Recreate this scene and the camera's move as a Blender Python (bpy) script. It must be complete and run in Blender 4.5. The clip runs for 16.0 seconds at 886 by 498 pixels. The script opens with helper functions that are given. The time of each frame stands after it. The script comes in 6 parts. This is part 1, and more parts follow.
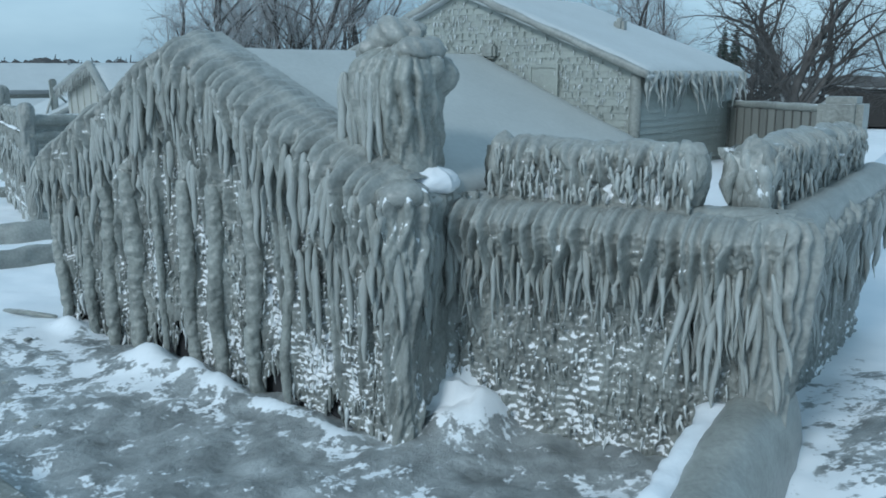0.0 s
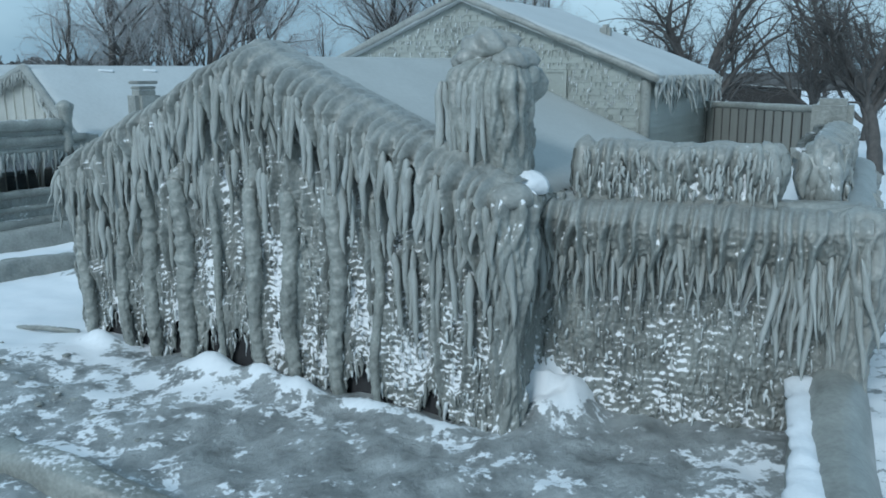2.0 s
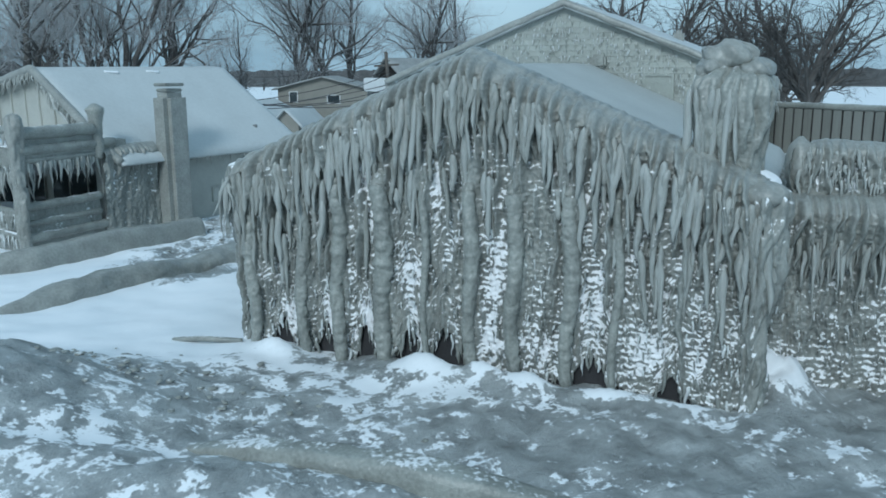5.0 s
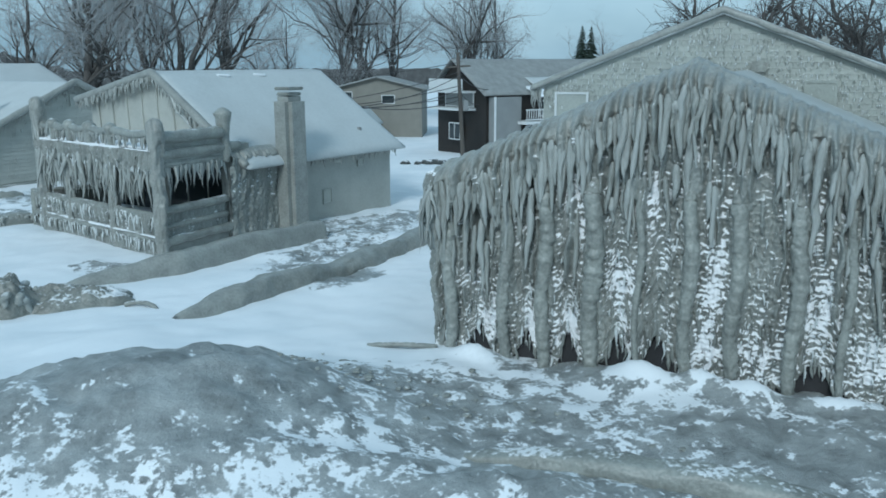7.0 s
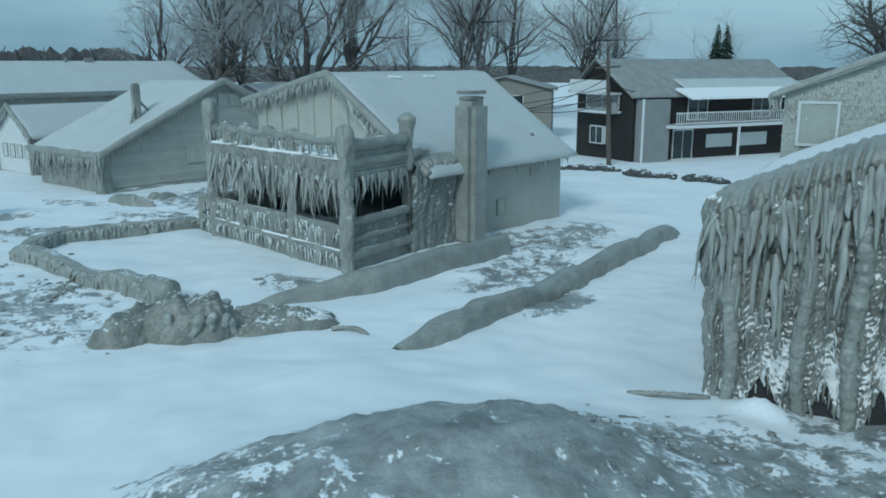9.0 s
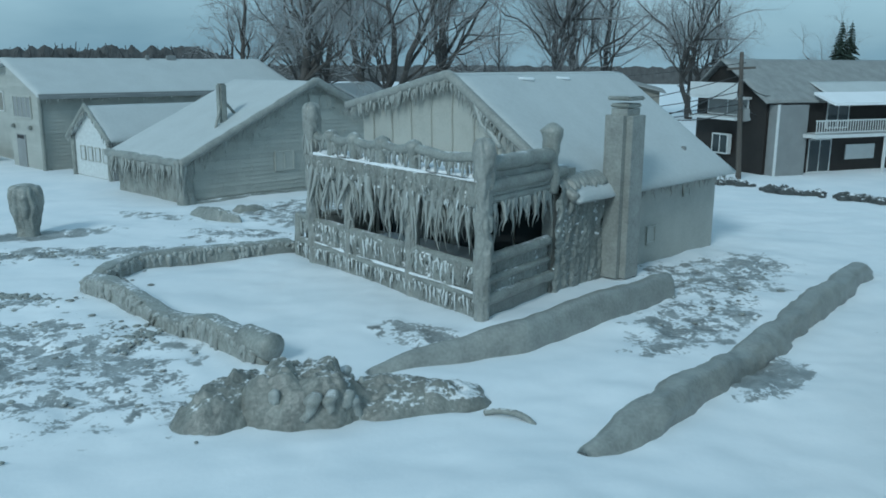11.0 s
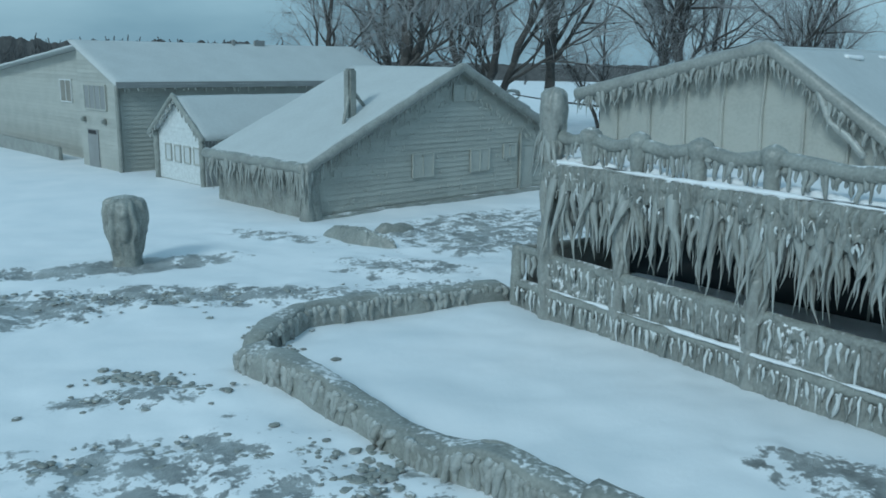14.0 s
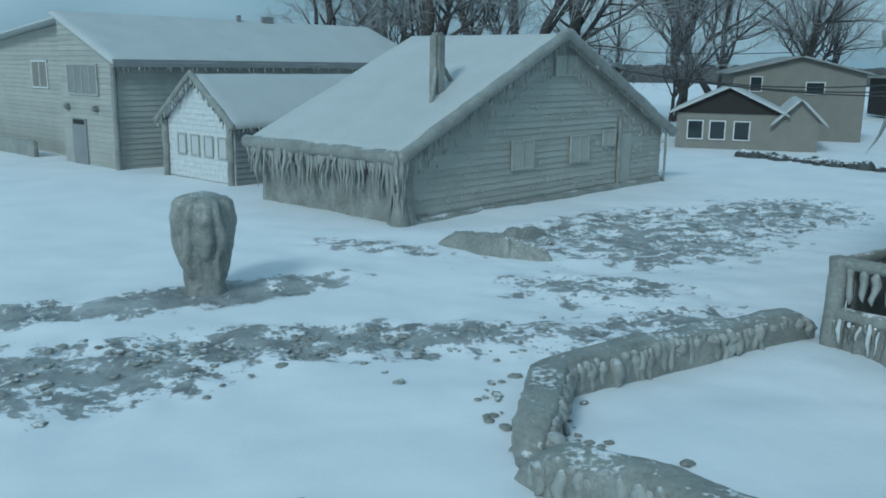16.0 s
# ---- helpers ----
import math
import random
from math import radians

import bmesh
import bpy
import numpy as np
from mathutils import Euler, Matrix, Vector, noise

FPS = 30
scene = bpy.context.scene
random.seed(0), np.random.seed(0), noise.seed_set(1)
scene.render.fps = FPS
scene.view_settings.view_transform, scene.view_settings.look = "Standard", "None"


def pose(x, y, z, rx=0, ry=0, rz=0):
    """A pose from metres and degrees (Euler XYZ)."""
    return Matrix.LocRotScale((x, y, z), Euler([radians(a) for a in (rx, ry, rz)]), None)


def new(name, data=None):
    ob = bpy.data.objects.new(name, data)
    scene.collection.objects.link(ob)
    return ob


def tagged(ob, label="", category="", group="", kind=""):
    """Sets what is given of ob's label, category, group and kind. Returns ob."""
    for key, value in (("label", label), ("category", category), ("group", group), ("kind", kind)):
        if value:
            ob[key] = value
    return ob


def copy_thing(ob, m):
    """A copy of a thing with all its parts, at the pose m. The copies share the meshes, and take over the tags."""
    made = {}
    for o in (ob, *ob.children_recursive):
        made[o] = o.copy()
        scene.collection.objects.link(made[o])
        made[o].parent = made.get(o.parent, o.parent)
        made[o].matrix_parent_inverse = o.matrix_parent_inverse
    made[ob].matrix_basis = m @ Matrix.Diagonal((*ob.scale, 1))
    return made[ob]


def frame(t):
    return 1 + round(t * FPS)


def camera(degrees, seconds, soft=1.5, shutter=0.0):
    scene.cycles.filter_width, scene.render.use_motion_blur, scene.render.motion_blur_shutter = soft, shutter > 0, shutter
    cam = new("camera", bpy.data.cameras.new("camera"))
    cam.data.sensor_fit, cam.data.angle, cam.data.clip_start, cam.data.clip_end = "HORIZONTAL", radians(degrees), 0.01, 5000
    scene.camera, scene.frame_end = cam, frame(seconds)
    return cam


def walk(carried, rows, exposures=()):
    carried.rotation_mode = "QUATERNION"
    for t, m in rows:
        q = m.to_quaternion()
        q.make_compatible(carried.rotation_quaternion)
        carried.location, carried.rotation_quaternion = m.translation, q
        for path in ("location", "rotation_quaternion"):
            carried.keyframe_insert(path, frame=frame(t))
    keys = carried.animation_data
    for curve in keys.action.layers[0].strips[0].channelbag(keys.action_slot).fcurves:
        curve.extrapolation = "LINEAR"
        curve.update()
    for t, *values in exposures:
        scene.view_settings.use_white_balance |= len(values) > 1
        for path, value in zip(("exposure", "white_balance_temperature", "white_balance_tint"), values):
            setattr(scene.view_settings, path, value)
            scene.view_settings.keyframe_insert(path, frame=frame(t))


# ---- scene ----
cam = camera(54.4, 16.0, soft=1.75)
METRES, EYE, TILT, LEAN, TURN = 43.0, 5.2, -11.5, 0.0, 0.0
ROWS = [
    (0.0, 0.0, 0.0, 0.0, 0.0, 0.0, -0.0),
    (0.5, 0.0072, 0.0013, -0.0004, 0.73, 0.03, -0.15),
    (1.0, -0.0226, -0.0033, 0.0002, -2.25, -0.06, 0.48),
    (1.5, -0.0507, -0.0066, 0.0006, -5.22, -0.15, 1.19),
    (2.0, -0.0819, -0.01, 0.0021, -8.53, -0.29, 1.95),
    (2.5, -0.1081, -0.0088, 0.0025, -10.94, -0.36, 2.48),
    (3.0, -0.1364, -0.0062, 0.0048, -13.13, -0.48, 2.93),
    (3.5, -0.16, -0.0017, 0.0066, -14.87, -0.6, 3.25),
    (6.0, -0.2734, 0.015, 0.0153, -17.76, -1.08, 3.79),
    (6.5, -0.2939, 0.0218, 0.0182, -17.33, -1.05, 3.69),
    (7.0, -0.3183, 0.0311, 0.0215, -16.81, -1.09, 3.58),
    (7.5, -0.3395, 0.0395, 0.0257, -16.14, -1.08, 3.39),
    (8.0, -0.3597, 0.0519, 0.0288, -14.96, -1.09, 3.09),
    (8.5, -0.3723, 0.0701, 0.0338, -13.1, -1.08, 2.68),
    (9.0, -0.3829, 0.1013, 0.0402, -11.15, -1.0, 2.17),
    (11.5, -0.4213, 0.2512, 0.0692, -5.93, -0.89, 0.77),
    (12.0, -0.436, 0.2794, 0.0742, -5.01, -0.9, 0.47),
    (12.5, -0.4542, 0.3091, 0.0791, -4.33, -0.94, 0.21),
    (13.0, -0.4734, 0.3451, 0.0831, -4.33, -0.92, 0.17),
    (13.5, -0.4939, 0.3858, 0.0858, -4.43, -0.92, 0.13),
    (14.0, -0.5165, 0.4277, 0.0882, -4.51, -0.89, 0.08),
    (14.5, -0.5412, 0.4699, 0.0889, -4.61, -0.82, 0.01),
    (15.0, -0.5678, 0.5133, 0.0902, -5.21, -0.78, 0.12),
    (15.5, -0.5948, 0.5548, 0.0914, -6.54, -0.75, 0.45),
    (16.0, -0.6226, 0.5951, 0.0922, -8.3, -0.73, 0.9),
]
walk(cam, [(t, pose(0, 0, EYE, TILT, LEAN, TURN) @ pose(METRES * x, METRES * y, METRES * z, 90 + pitch, roll, yaw)) for t, x, y, z, yaw, pitch, roll in ROWS],
     [(0.0, 0.08, 5450, 2), (7.5, 0.03, 5500, -1), (9.0, -0.17, 5400, -6), (14.0, -0.25, 5320, -6), (16.0, -0.32, 5300, -6)])

# ---- light ----
world = bpy.data.worlds.new("overcast_sky")
scene.world = world
world.use_nodes = True
WN, WL = world.node_tree.nodes, world.node_tree.links
SUN_ELEV, SUN_AZ = 34.0, 215.0
bg = WN["Background"]
sky = WN.new("ShaderNodeTexSky")
sky.sky_type, sky.sun_disc = "NISHITA", False
sky.sun_elevation, sky.sun_rotation = radians(SUN_ELEV), radians(SUN_AZ)
sky.dust_density, sky.air_density = 2.0, 1.0
wtc = WN.new("ShaderNodeTexCoord")
wmap = WN.new("ShaderNodeMapping")
wmap.inputs["Scale"].default_value = (1.0, 1.0, 3.2)
wnoise = WN.new("ShaderNodeTexNoise")
wnoise.inputs["Scale"].default_value, wnoise.inputs["Detail"].default_value = 2.2, 6.0
wramp = WN.new("ShaderNodeValToRGB")
wramp.color_ramp.elements[0].position, wramp.color_ramp.elements[0].color = 0.32, (2.6, 3.9, 4.8, 1)
wramp.color_ramp.elements[1].position, wramp.color_ramp.elements[1].color = 0.68, (5.6, 7.0, 7.7, 1)
wmix = WN.new("ShaderNodeMix")
wmix.data_type = "RGBA"
wmix.inputs["Factor"].default_value = 0.8
WL.new(wtc.outputs["Generated"], wmap.inputs["Vector"])
WL.new(wmap.outputs["Vector"], wnoise.inputs["Vector"])
WL.new(wnoise.outputs["Fac"], wramp.inputs["Fac"])
WL.new(sky.outputs["Color"], wmix.inputs["A"])
WL.new(wramp.outputs["Color"], wmix.inputs["B"])
WL.new(wmix.outputs["Result"], bg.inputs["Color"])
bg.inputs["Strength"].default_value = 0.10
sun = new("sun", bpy.data.lights.new("sun", "SUN"))
sun.data.energy, sun.data.angle, sun.data.color = 1.5, radians(14), (1.0, 0.97, 0.92)
sun.matrix_basis = pose(0, 0, 40, 90 - SUN_ELEV, 0, 180 - SUN_AZ)

# ---- numeric noise ----
def vnoise(x, y, seed=0):
    xi, yi = np.floor(x).astype(np.int64), np.floor(y).astype(np.int64)
    fx, fy = x - xi, y - yi
    fx, fy = fx * fx * (3 - 2 * fx), fy * fy * (3 - 2 * fy)
    def h(i, j):
        n = (i * 374761393 + j * 668265263 + seed * 1442695041) & 0xFFFFFFFF
        n = ((n ^ (n >> 13)) * 1274126177) & 0xFFFFFFFF
        return ((n ^ (n >> 16)) & 0xFFFF) / 65535.0
    return (h(xi, yi) * (1 - fx) + h(xi + 1, yi) * fx) * (1 - fy) + (h(xi, yi + 1) * (1 - fx) + h(xi + 1, yi + 1) * fx) * fy


def fbm(x, y, seed=0, octaves=4):
    v, a, t = 0.0, 0.5, 0.0
    for k in range(octaves):
        v = v + a * vnoise(x * 2 ** k + 17.3 * k, y * 2 ** k + 9.1 * k, seed + k)
        t += a
        a *= 0.5
    return v / t


def sstep(a, b, x):
    t = np.clip((x - a) / (b - a), 0, 1)
    return t * t * (3 - 2 * t)


# ---- materials ----
def material(name, base, rough=0.5, metal=0.0, vary=0.25, scale=3.0, bump=0.3, bump_scale=20.0, spec=0.5, snow=0.0,
             snow_scale=9.0, stretch=(1, 1, 1), per_object=0.0, second=None, level=0.55):
    """A node material: base colour varied at two scales, fine relief, and snow caught on upward faces."""
    m = bpy.data.materials.new(name)
    m.use_nodes = True
    N, L = m.node_tree.nodes, m.node_tree.links
    b = N["Principled BSDF"]
    tc = N.new("ShaderNodeTexCoord")
    mp = N.new("ShaderNodeMapping")
    mp.inputs["Scale"].default_value = stretch
    L.new(tc.outputs["Object"], mp.inputs["Vector"])

    def nz(s, d=4.0):
        n = N.new("ShaderNodeTexNoise")
        n.inputs["Scale"].default_value, n.inputs["Detail"].default_value = s, d
        L.new(mp.outputs["Vector"], n.inputs["Vector"])
        return n
    big, fine = nz(scale), nz(bump_scale, 6.0)
    lo = [max(0, c * (1 - vary)) for c in base]
    hi = list(second) if second else [min(1, c * (1 + vary)) for c in base]
    r = N.new("ShaderNodeValToRGB")
    r.color_ramp.elements[0].position, r.color_ramp.elements[0].color = 0.3, (*lo, 1)
    r.color_ramp.elements[1].position, r.color_ramp.elements[1].color = 0.7, (*hi, 1)
    mx = N.new("ShaderNodeMath")
    mx.operation = "MULTIPLY_ADD"
    L.new(fine.outputs["Fac"], mx.inputs[0])
    mx.inputs[1].default_value = 0.45
    half = N.new("ShaderNodeMath")
    half.operation = "MULTIPLY"
    half.inputs[1].default_value = 0.55
    L.new(big.outputs["Fac"], half.inputs[0])
    L.new(half.outputs[0], mx.inputs[2])
    fac = mx.outputs[0]
    if per_object:
        oi = N.new("ShaderNodeObjectInfo")
        ad = N.new("ShaderNodeMath")
        ad.operation = "MULTIPLY_ADD"
        L.new(oi.outputs["Random"], ad.inputs[0])
        ad.inputs[1].default_value = per_object
        L.new(fac, ad.inputs[2])
        fac = ad.outputs[0]
    L.new(fac, r.inputs["Fac"])
    col, rgh = r.outputs["Color"], None
    b.inputs["Roughness"].default_value, b.inputs["Metallic"].default_value = rough, metal
    b.inputs["Specular IOR Level"].default_value = spec
    if snow:
        g = N.new("ShaderNodeNewGeometry")
        sx = N.new("ShaderNodeSeparateXYZ")
        L.new(g.outputs["Normal"], sx.inputs[0])
        sn = nz(snow_scale, 5.0)
        ma = N.new("ShaderNodeMath")
        ma.operation = "MULTIPLY_ADD"
        L.new(sn.outputs["Fac"], ma.inputs[0])
        ma.inputs[1].default_value = 1.3
        wide = nz(1.1, 3.0)
        pw = N.new("ShaderNodeMath")
        pw.operation = "MULTIPLY_ADD"
        pw.inputs[1].default_value = 1.4
        sh = N.new("ShaderNodeMath")
        sh.operation = "ADD"
        sh.inputs[1].default_value = -0.7
        L.new(sx.outputs["Z"], sh.inputs[0])
        L.new(wide.outputs["Fac"], pw.inputs[0])
        L.new(sh.outputs[0], pw.inputs[2])
        lodged = N.new("ShaderNodeAttribute")
        lodged.attribute_name = "drift"
        dr = N.new("ShaderNodeMath")
        dr.operation = "ADD"
        L.new(pw.outputs[0], dr.inputs[0])
        L.new(lodged.outputs["Fac"], dr.inputs[1])
        L.new(dr.outputs[0], ma.inputs[2])
        mr = N.new("ShaderNodeMapRange")
        mr.inputs["From Min"].default_value, mr.inputs["From Max"].default_value = level + 0.55, level + 0.75
        mr.inputs["To Max"].default_value = snow
        L.new(ma.outputs[0], mr.inputs["Value"])
        mc = N.new("ShaderNodeMix")
        mc.data_type = "RGBA"
        mc.inputs["B"].default_value = (0.82, 0.84, 0.86, 1)
        L.new(mr.outputs["Result"], mc.inputs["Factor"])
        L.new(col, mc.inputs["A"])
        col = mc.outputs["Result"]
        mrr = N.new("ShaderNodeMapRange")
        mrr.inputs["To Min"].default_value, mrr.inputs["To Max"].default_value = rough, 0.85
        L.new(mr.outputs["Result"], mrr.inputs["Value"])
        L.new(mrr.outputs["Result"], b.inputs["Roughness"])
    L.new(col, b.inputs["Base Color"])
    bp = N.new("ShaderNodeBump")
    bp.inputs["Strength"].default_value, bp.inputs["Distance"].default_value = bump, 0.03
    L.new(fine.outputs["Fac"], bp.inputs["Height"])
    L.new(bp.outputs["Normal"], b.inputs["Normal"])
    return m


M_ice = material("grey_ice", (0.25, 0.262, 0.242), 0.36, vary=0.38, spec=0.5, scale=1.9, bump=0.55, bump_scale=17, snow=0.85, snow_scale=12, level=1.12)
M_icewall = material("crusted_ice", (0.235, 0.248, 0.232), 0.42, vary=0.42, scale=1.3, bump=0.6, bump_scale=20, snow=0.95, snow_scale=21, level=0.52, spec=0.5, stretch=(1.1, 1.1, .6))
M_icicle = material("icicle_ice", (0.25, 0.252, 0.215), 0.33, vary=0.36, spec=0.5, scale=2.0, bump=0.45, bump_scale=12, snow=0.45, level=0.9, per_object=0.25, second=(0.36, 0.378, 0.362))
M_rim = material("rim_ice", (0.27, 0.28, 0.262), 0.36, vary=0.3, spec=0.5, scale=2.2, bump=0.5, bump_scale=14, snow=0.6, snow_scale=9, level=1.9)
M_rime = material("rimed_ice", (0.2, 0.205, 0.185), 0.33, vary=0.45, spec=0.5, scale=2.2, bump=0.9, bump_scale=13, snow=0.85, snow_scale=13, level=1.0)
M_iceroof = material("frosted_roof_ice", (0.42, 0.435, 0.42), 0.55, vary=0.10, scale=0.7, bump=0.25, bump_scale=10)
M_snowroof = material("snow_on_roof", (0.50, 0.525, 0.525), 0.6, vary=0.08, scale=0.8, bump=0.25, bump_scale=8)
M_frost = material("frosted_drips", (0.58, 0.61, 0.61), 0.6, vary=0.2, scale=6, bump=0.3, bump_scale=25)
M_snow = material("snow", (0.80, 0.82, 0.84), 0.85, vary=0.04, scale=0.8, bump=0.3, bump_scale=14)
M_siding = material("iced_siding", (0.36, 0.367, 0.335), 0.4, vary=0.15, scale=1.2, bump=0.4, bump_scale=16, per_object=0.2, snow=0.5, level=0.8)
M_sidingB = material("iced_green_siding", (0.285, 0.305, 0.28), 0.32, vary=0.18, scale=1.5, bump=0.4, bump_scale=16, per_object=0.2, snow=0.85, snow_scale=24, level=0.66)
M_brown = material("dark_brown_siding", (0.02, 0.017, 0.015), 0.7, vary=0.3, scale=2, bump_scale=30)
M_beige = material("beige_siding", (0.22, 0.215, 0.19), 0.7, vary=0.12, scale=1.5)
M_grey = material("grey_siding", (0.24, 0.25, 0.25), 0.6, vary=0.15, scale=1.5)
# Near-black fill: shade put into cottage-foot and fence gaps; also the door head.
M_dark = material("dark_fill", (0.03, 0.03, 0.032), 0.8, vary=0.3)
M_white = material("white_paint", (0.62, 0.64, 0.64), 0.5, vary=0.08)
M_shingle = material("grey_shingle_roof", (0.27, 0.28, 0.275), 0.85, vary=0.25, scale=2, bump=0.6, bump_scale=25)
M_fence = material("weathered_fence_wood", (0.17, 0.175, 0.16), 0.6, vary=0.25, scale=2, stretch=(6, 6, 0.6), per_object=0.3)
M_bark = material("bark", (0.085, 0.08, 0.075), 0.9, vary=0.35, scale=3, bump_scale=20)
M_barkice = material("frosted_bark", (0.34, 0.345, 0.345), 0.7, vary=0.35, scale=3, bump_scale=20)
M_twig = material("rimed_twigs", (0.32, 0.32, 0.32), 0.85, vary=0.4, scale=0.4, bump_scale=20)
M_conifer = material("conifer_green", (0.025, 0.04, 0.03), 0.9, vary=0.4, scale=3)
M_pole = material("pole_wood", (0.10, 0.09, 0.08), 0.9, vary=0.3, stretch=(5, 5, 0.5))
M_wire = material("cable", (0.05, 0.05, 0.05), 0.6)
M_stone = material("dark_stone", (0.06, 0.066, 0.065), 0.8, vary=0.5, scale=2, snow=0.95, level=0.95)
M_woods = material("far_woods", (0.085, 0.087, 0.088), 0.95, vary=0.4, scale=0.6, bump=1.0, bump_scale=3)


def glass_material():
    m = bpy.data.materials.new("window_glass")
    m.use_nodes = True
    b = m.node_tree.nodes["Principled BSDF"]
    b.inputs["Base Color"].default_value = (0.03, 0.04, 0.045, 1)
    b.inputs["Roughness"].default_value = 0.06
    return m


M_glass = glass_material()


def ground_material():
    m = bpy.data.materials.new("snow_and_ice_ground")
    m.use_nodes = True
    N, L = m.node_tree.nodes, m.node_tree.links
    b = N["Principled BSDF"]
    at = N.new("ShaderNodeAttribute")
    at.attribute_name = "ice"
    tc = N.new("ShaderNodeTexCoord")

    def nz(s, d, r=0.55):
        n = N.new("ShaderNodeTexNoise")
        n.inputs["Scale"].default_value, n.inputs["Detail"].default_value, n.inputs["Roughness"].default_value = s, d, r
        L.new(tc.outputs["Object"], n.inputs["Vector"])
        return n

    def ramp(a, ca, c, cc):
        r = N.new("ShaderNodeValToRGB")
        r.color_ramp.elements[0].position, r.color_ramp.elements[0].color = a, (*ca, 1)
        r.color_ramp.elements[1].position, r.color_ramp.elements[1].color = c, (*cc, 1)
        return r
    speck = nz(2.3, 9.0, 0.6)
    s = N.new("ShaderNodeMath")
    s.operation = "SUBTRACT"
    L.new(speck.outputs["Fac"], s.inputs[0])
    s.inputs[1].default_value = 0.5
    k = N.new("ShaderNodeMath")
    k.operation = "MULTIPLY_ADD"
    L.new(s.outputs[0], k.inputs[0])
    k.inputs[1].default_value = 1.9
    sp2 = nz(10.0, 6.0, 0.6)
    q2 = N.new("ShaderNodeMath")
    q2.operation = "MULTIPLY_ADD"
    L.new(sp2.outputs["Fac"], q2.inputs[0])
    q2.inputs[1].default_value, q2.inputs[2].default_value = 1.1, -0.55
    q3 = N.new("ShaderNodeMath")
    q3.operation = "MULTIPLY"
    L.new(q2.outputs[0], q3.inputs[0])
    gate = N.new("ShaderNodeMapRange")
    gate.inputs["From Min"].default_value, gate.inputs["From Max"].default_value = 0.2, 0.45
    L.new(at.outputs["Fac"], gate.inputs["Value"])
    L.new(gate.outputs["Result"], q3.inputs[1])
    q4 = N.new("ShaderNodeMath")
    q4.operation = "ADD"
    L.new(q3.outputs[0], q4.inputs[0])
    L.new(at.outputs["Fac"], q4.inputs[1])
    L.new(q4.outputs[0], k.inputs[2])
    mr = N.new("ShaderNodeMapRange")
    mr.inputs["From Min"].default_value, mr.inputs["From Max"].default_value = 0.43, 0.57
    L.new(k.outputs[0], mr.inputs["Value"])
    icec = ramp(0.3, (0.14, 0.15, 0.148), 0.72, (0.46, 0.485, 0.485))
    L.new(nz(1.6, 10.0, 0.68).outputs["Fac"], icec.inputs["Fac"])
    snowc = ramp(0.3, (0.74, 0.78, 0.81), 0.7, (0.84, 0.86, 0.88))
    L.new(nz(0.5, 4.0).outputs["Fac"], snowc.inputs["Fac"])
    mc = N.new("ShaderNodeMix")
    mc.data_type = "RGBA"
    L.new(mr.outputs["Result"], mc.inputs["Factor"])
    L.new(snowc.outputs["Color"], mc.inputs["A"])
    L.new(icec.outputs["Color"], mc.inputs["B"])
    L.new(mc.outputs["Result"], b.inputs["Base Color"])
    rr = N.new("ShaderNodeMapRange")
    rr.inputs["To Min"].default_value, rr.inputs["To Max"].default_value = 0.85, 0.3
    L.new(mr.outputs["Result"], rr.inputs["Value"])
    L.new(rr.outputs["Result"], b.inputs["Roughness"])
    h = N.new("ShaderNodeMath")
    h.operation = "MULTIPLY_ADD"
    L.new(mr.outputs["Result"], h.inputs[0])
    h.inputs[1].default_value = -0.45
    gm = N.new("ShaderNodeMath")
    gm.operation = "MULTIPLY_ADD"
    L.new(mr.outputs["Result"], gm.inputs[0])
    gm.inputs[1].default_value, gm.inputs[2].default_value = 0.9, 0.12
    gr = N.new("ShaderNodeMath")
    gr.operation = "MULTIPLY"
    L.new(nz(8.0, 8.0, 0.65).outputs["Fac"], gr.inputs[0])
    L.new(gm.outputs[0], gr.inputs[1])
    L.new(gr.outputs[0], h.inputs[2])
    bp = N.new("ShaderNodeBump")
    bp.inputs["Strength"].default_value, bp.inputs["Distance"].default_value = 0.7, 0.07
    L.new(h.outputs[0], bp.inputs["Height"])
    L.new(bp.outputs["Normal"], b.inputs["Normal"])
    return m


M_ground = ground_material()


# ---- mesh helpers ----
def mesh_data(name, verts, faces, mat, smooth=True):
    me = bpy.data.meshes.new(name)
    me.from_pydata([tuple(v) for v in np.asarray(verts, float).tolist()], [], [list(f) for f in faces])
    if mat:
        me.materials.append(mat)
    if smooth:
        me.polygons.foreach_set("use_smooth", np.ones(len(me.polygons), bool))
    me.update()
    return me


def ob_of(name, me, parent=None, label="", m=None):
    ob = new(name, me)
    if parent is not None:
        ob.parent = parent
    if m is not None:
        ob.matrix_basis = m
    if label:
        ob["label"] = label
    return ob


def piece(name, verts, faces, mat, parent=None, label="", smooth=True, m=None):
    return ob_of(name, mesh_data(name, verts, faces, mat, smooth), parent, label, m)


def part(name, bm, mat, parent=None, label="", smooth=False, m=None):
    me = bpy.data.meshes.new(name)
    bm.to_mesh(me)
    bm.free()
    me.materials.append(mat)
    if smooth:
        me.polygons.foreach_set("use_smooth", np.ones(len(me.polygons), bool))
    return ob_of(name, me, parent, label, m)


def grid_faces(n, m, wrap=False, off=0):
    i, j = np.meshgrid(np.arange(n - 1), np.arange(m if wrap else m - 1), indexing="ij")
    i, j = i.ravel(), j.ravel()
    k = (j + 1) % m
    return np.stack([i * m + j, i * m + k, (i + 1) * m + k, (i + 1) * m + j], 1) + off


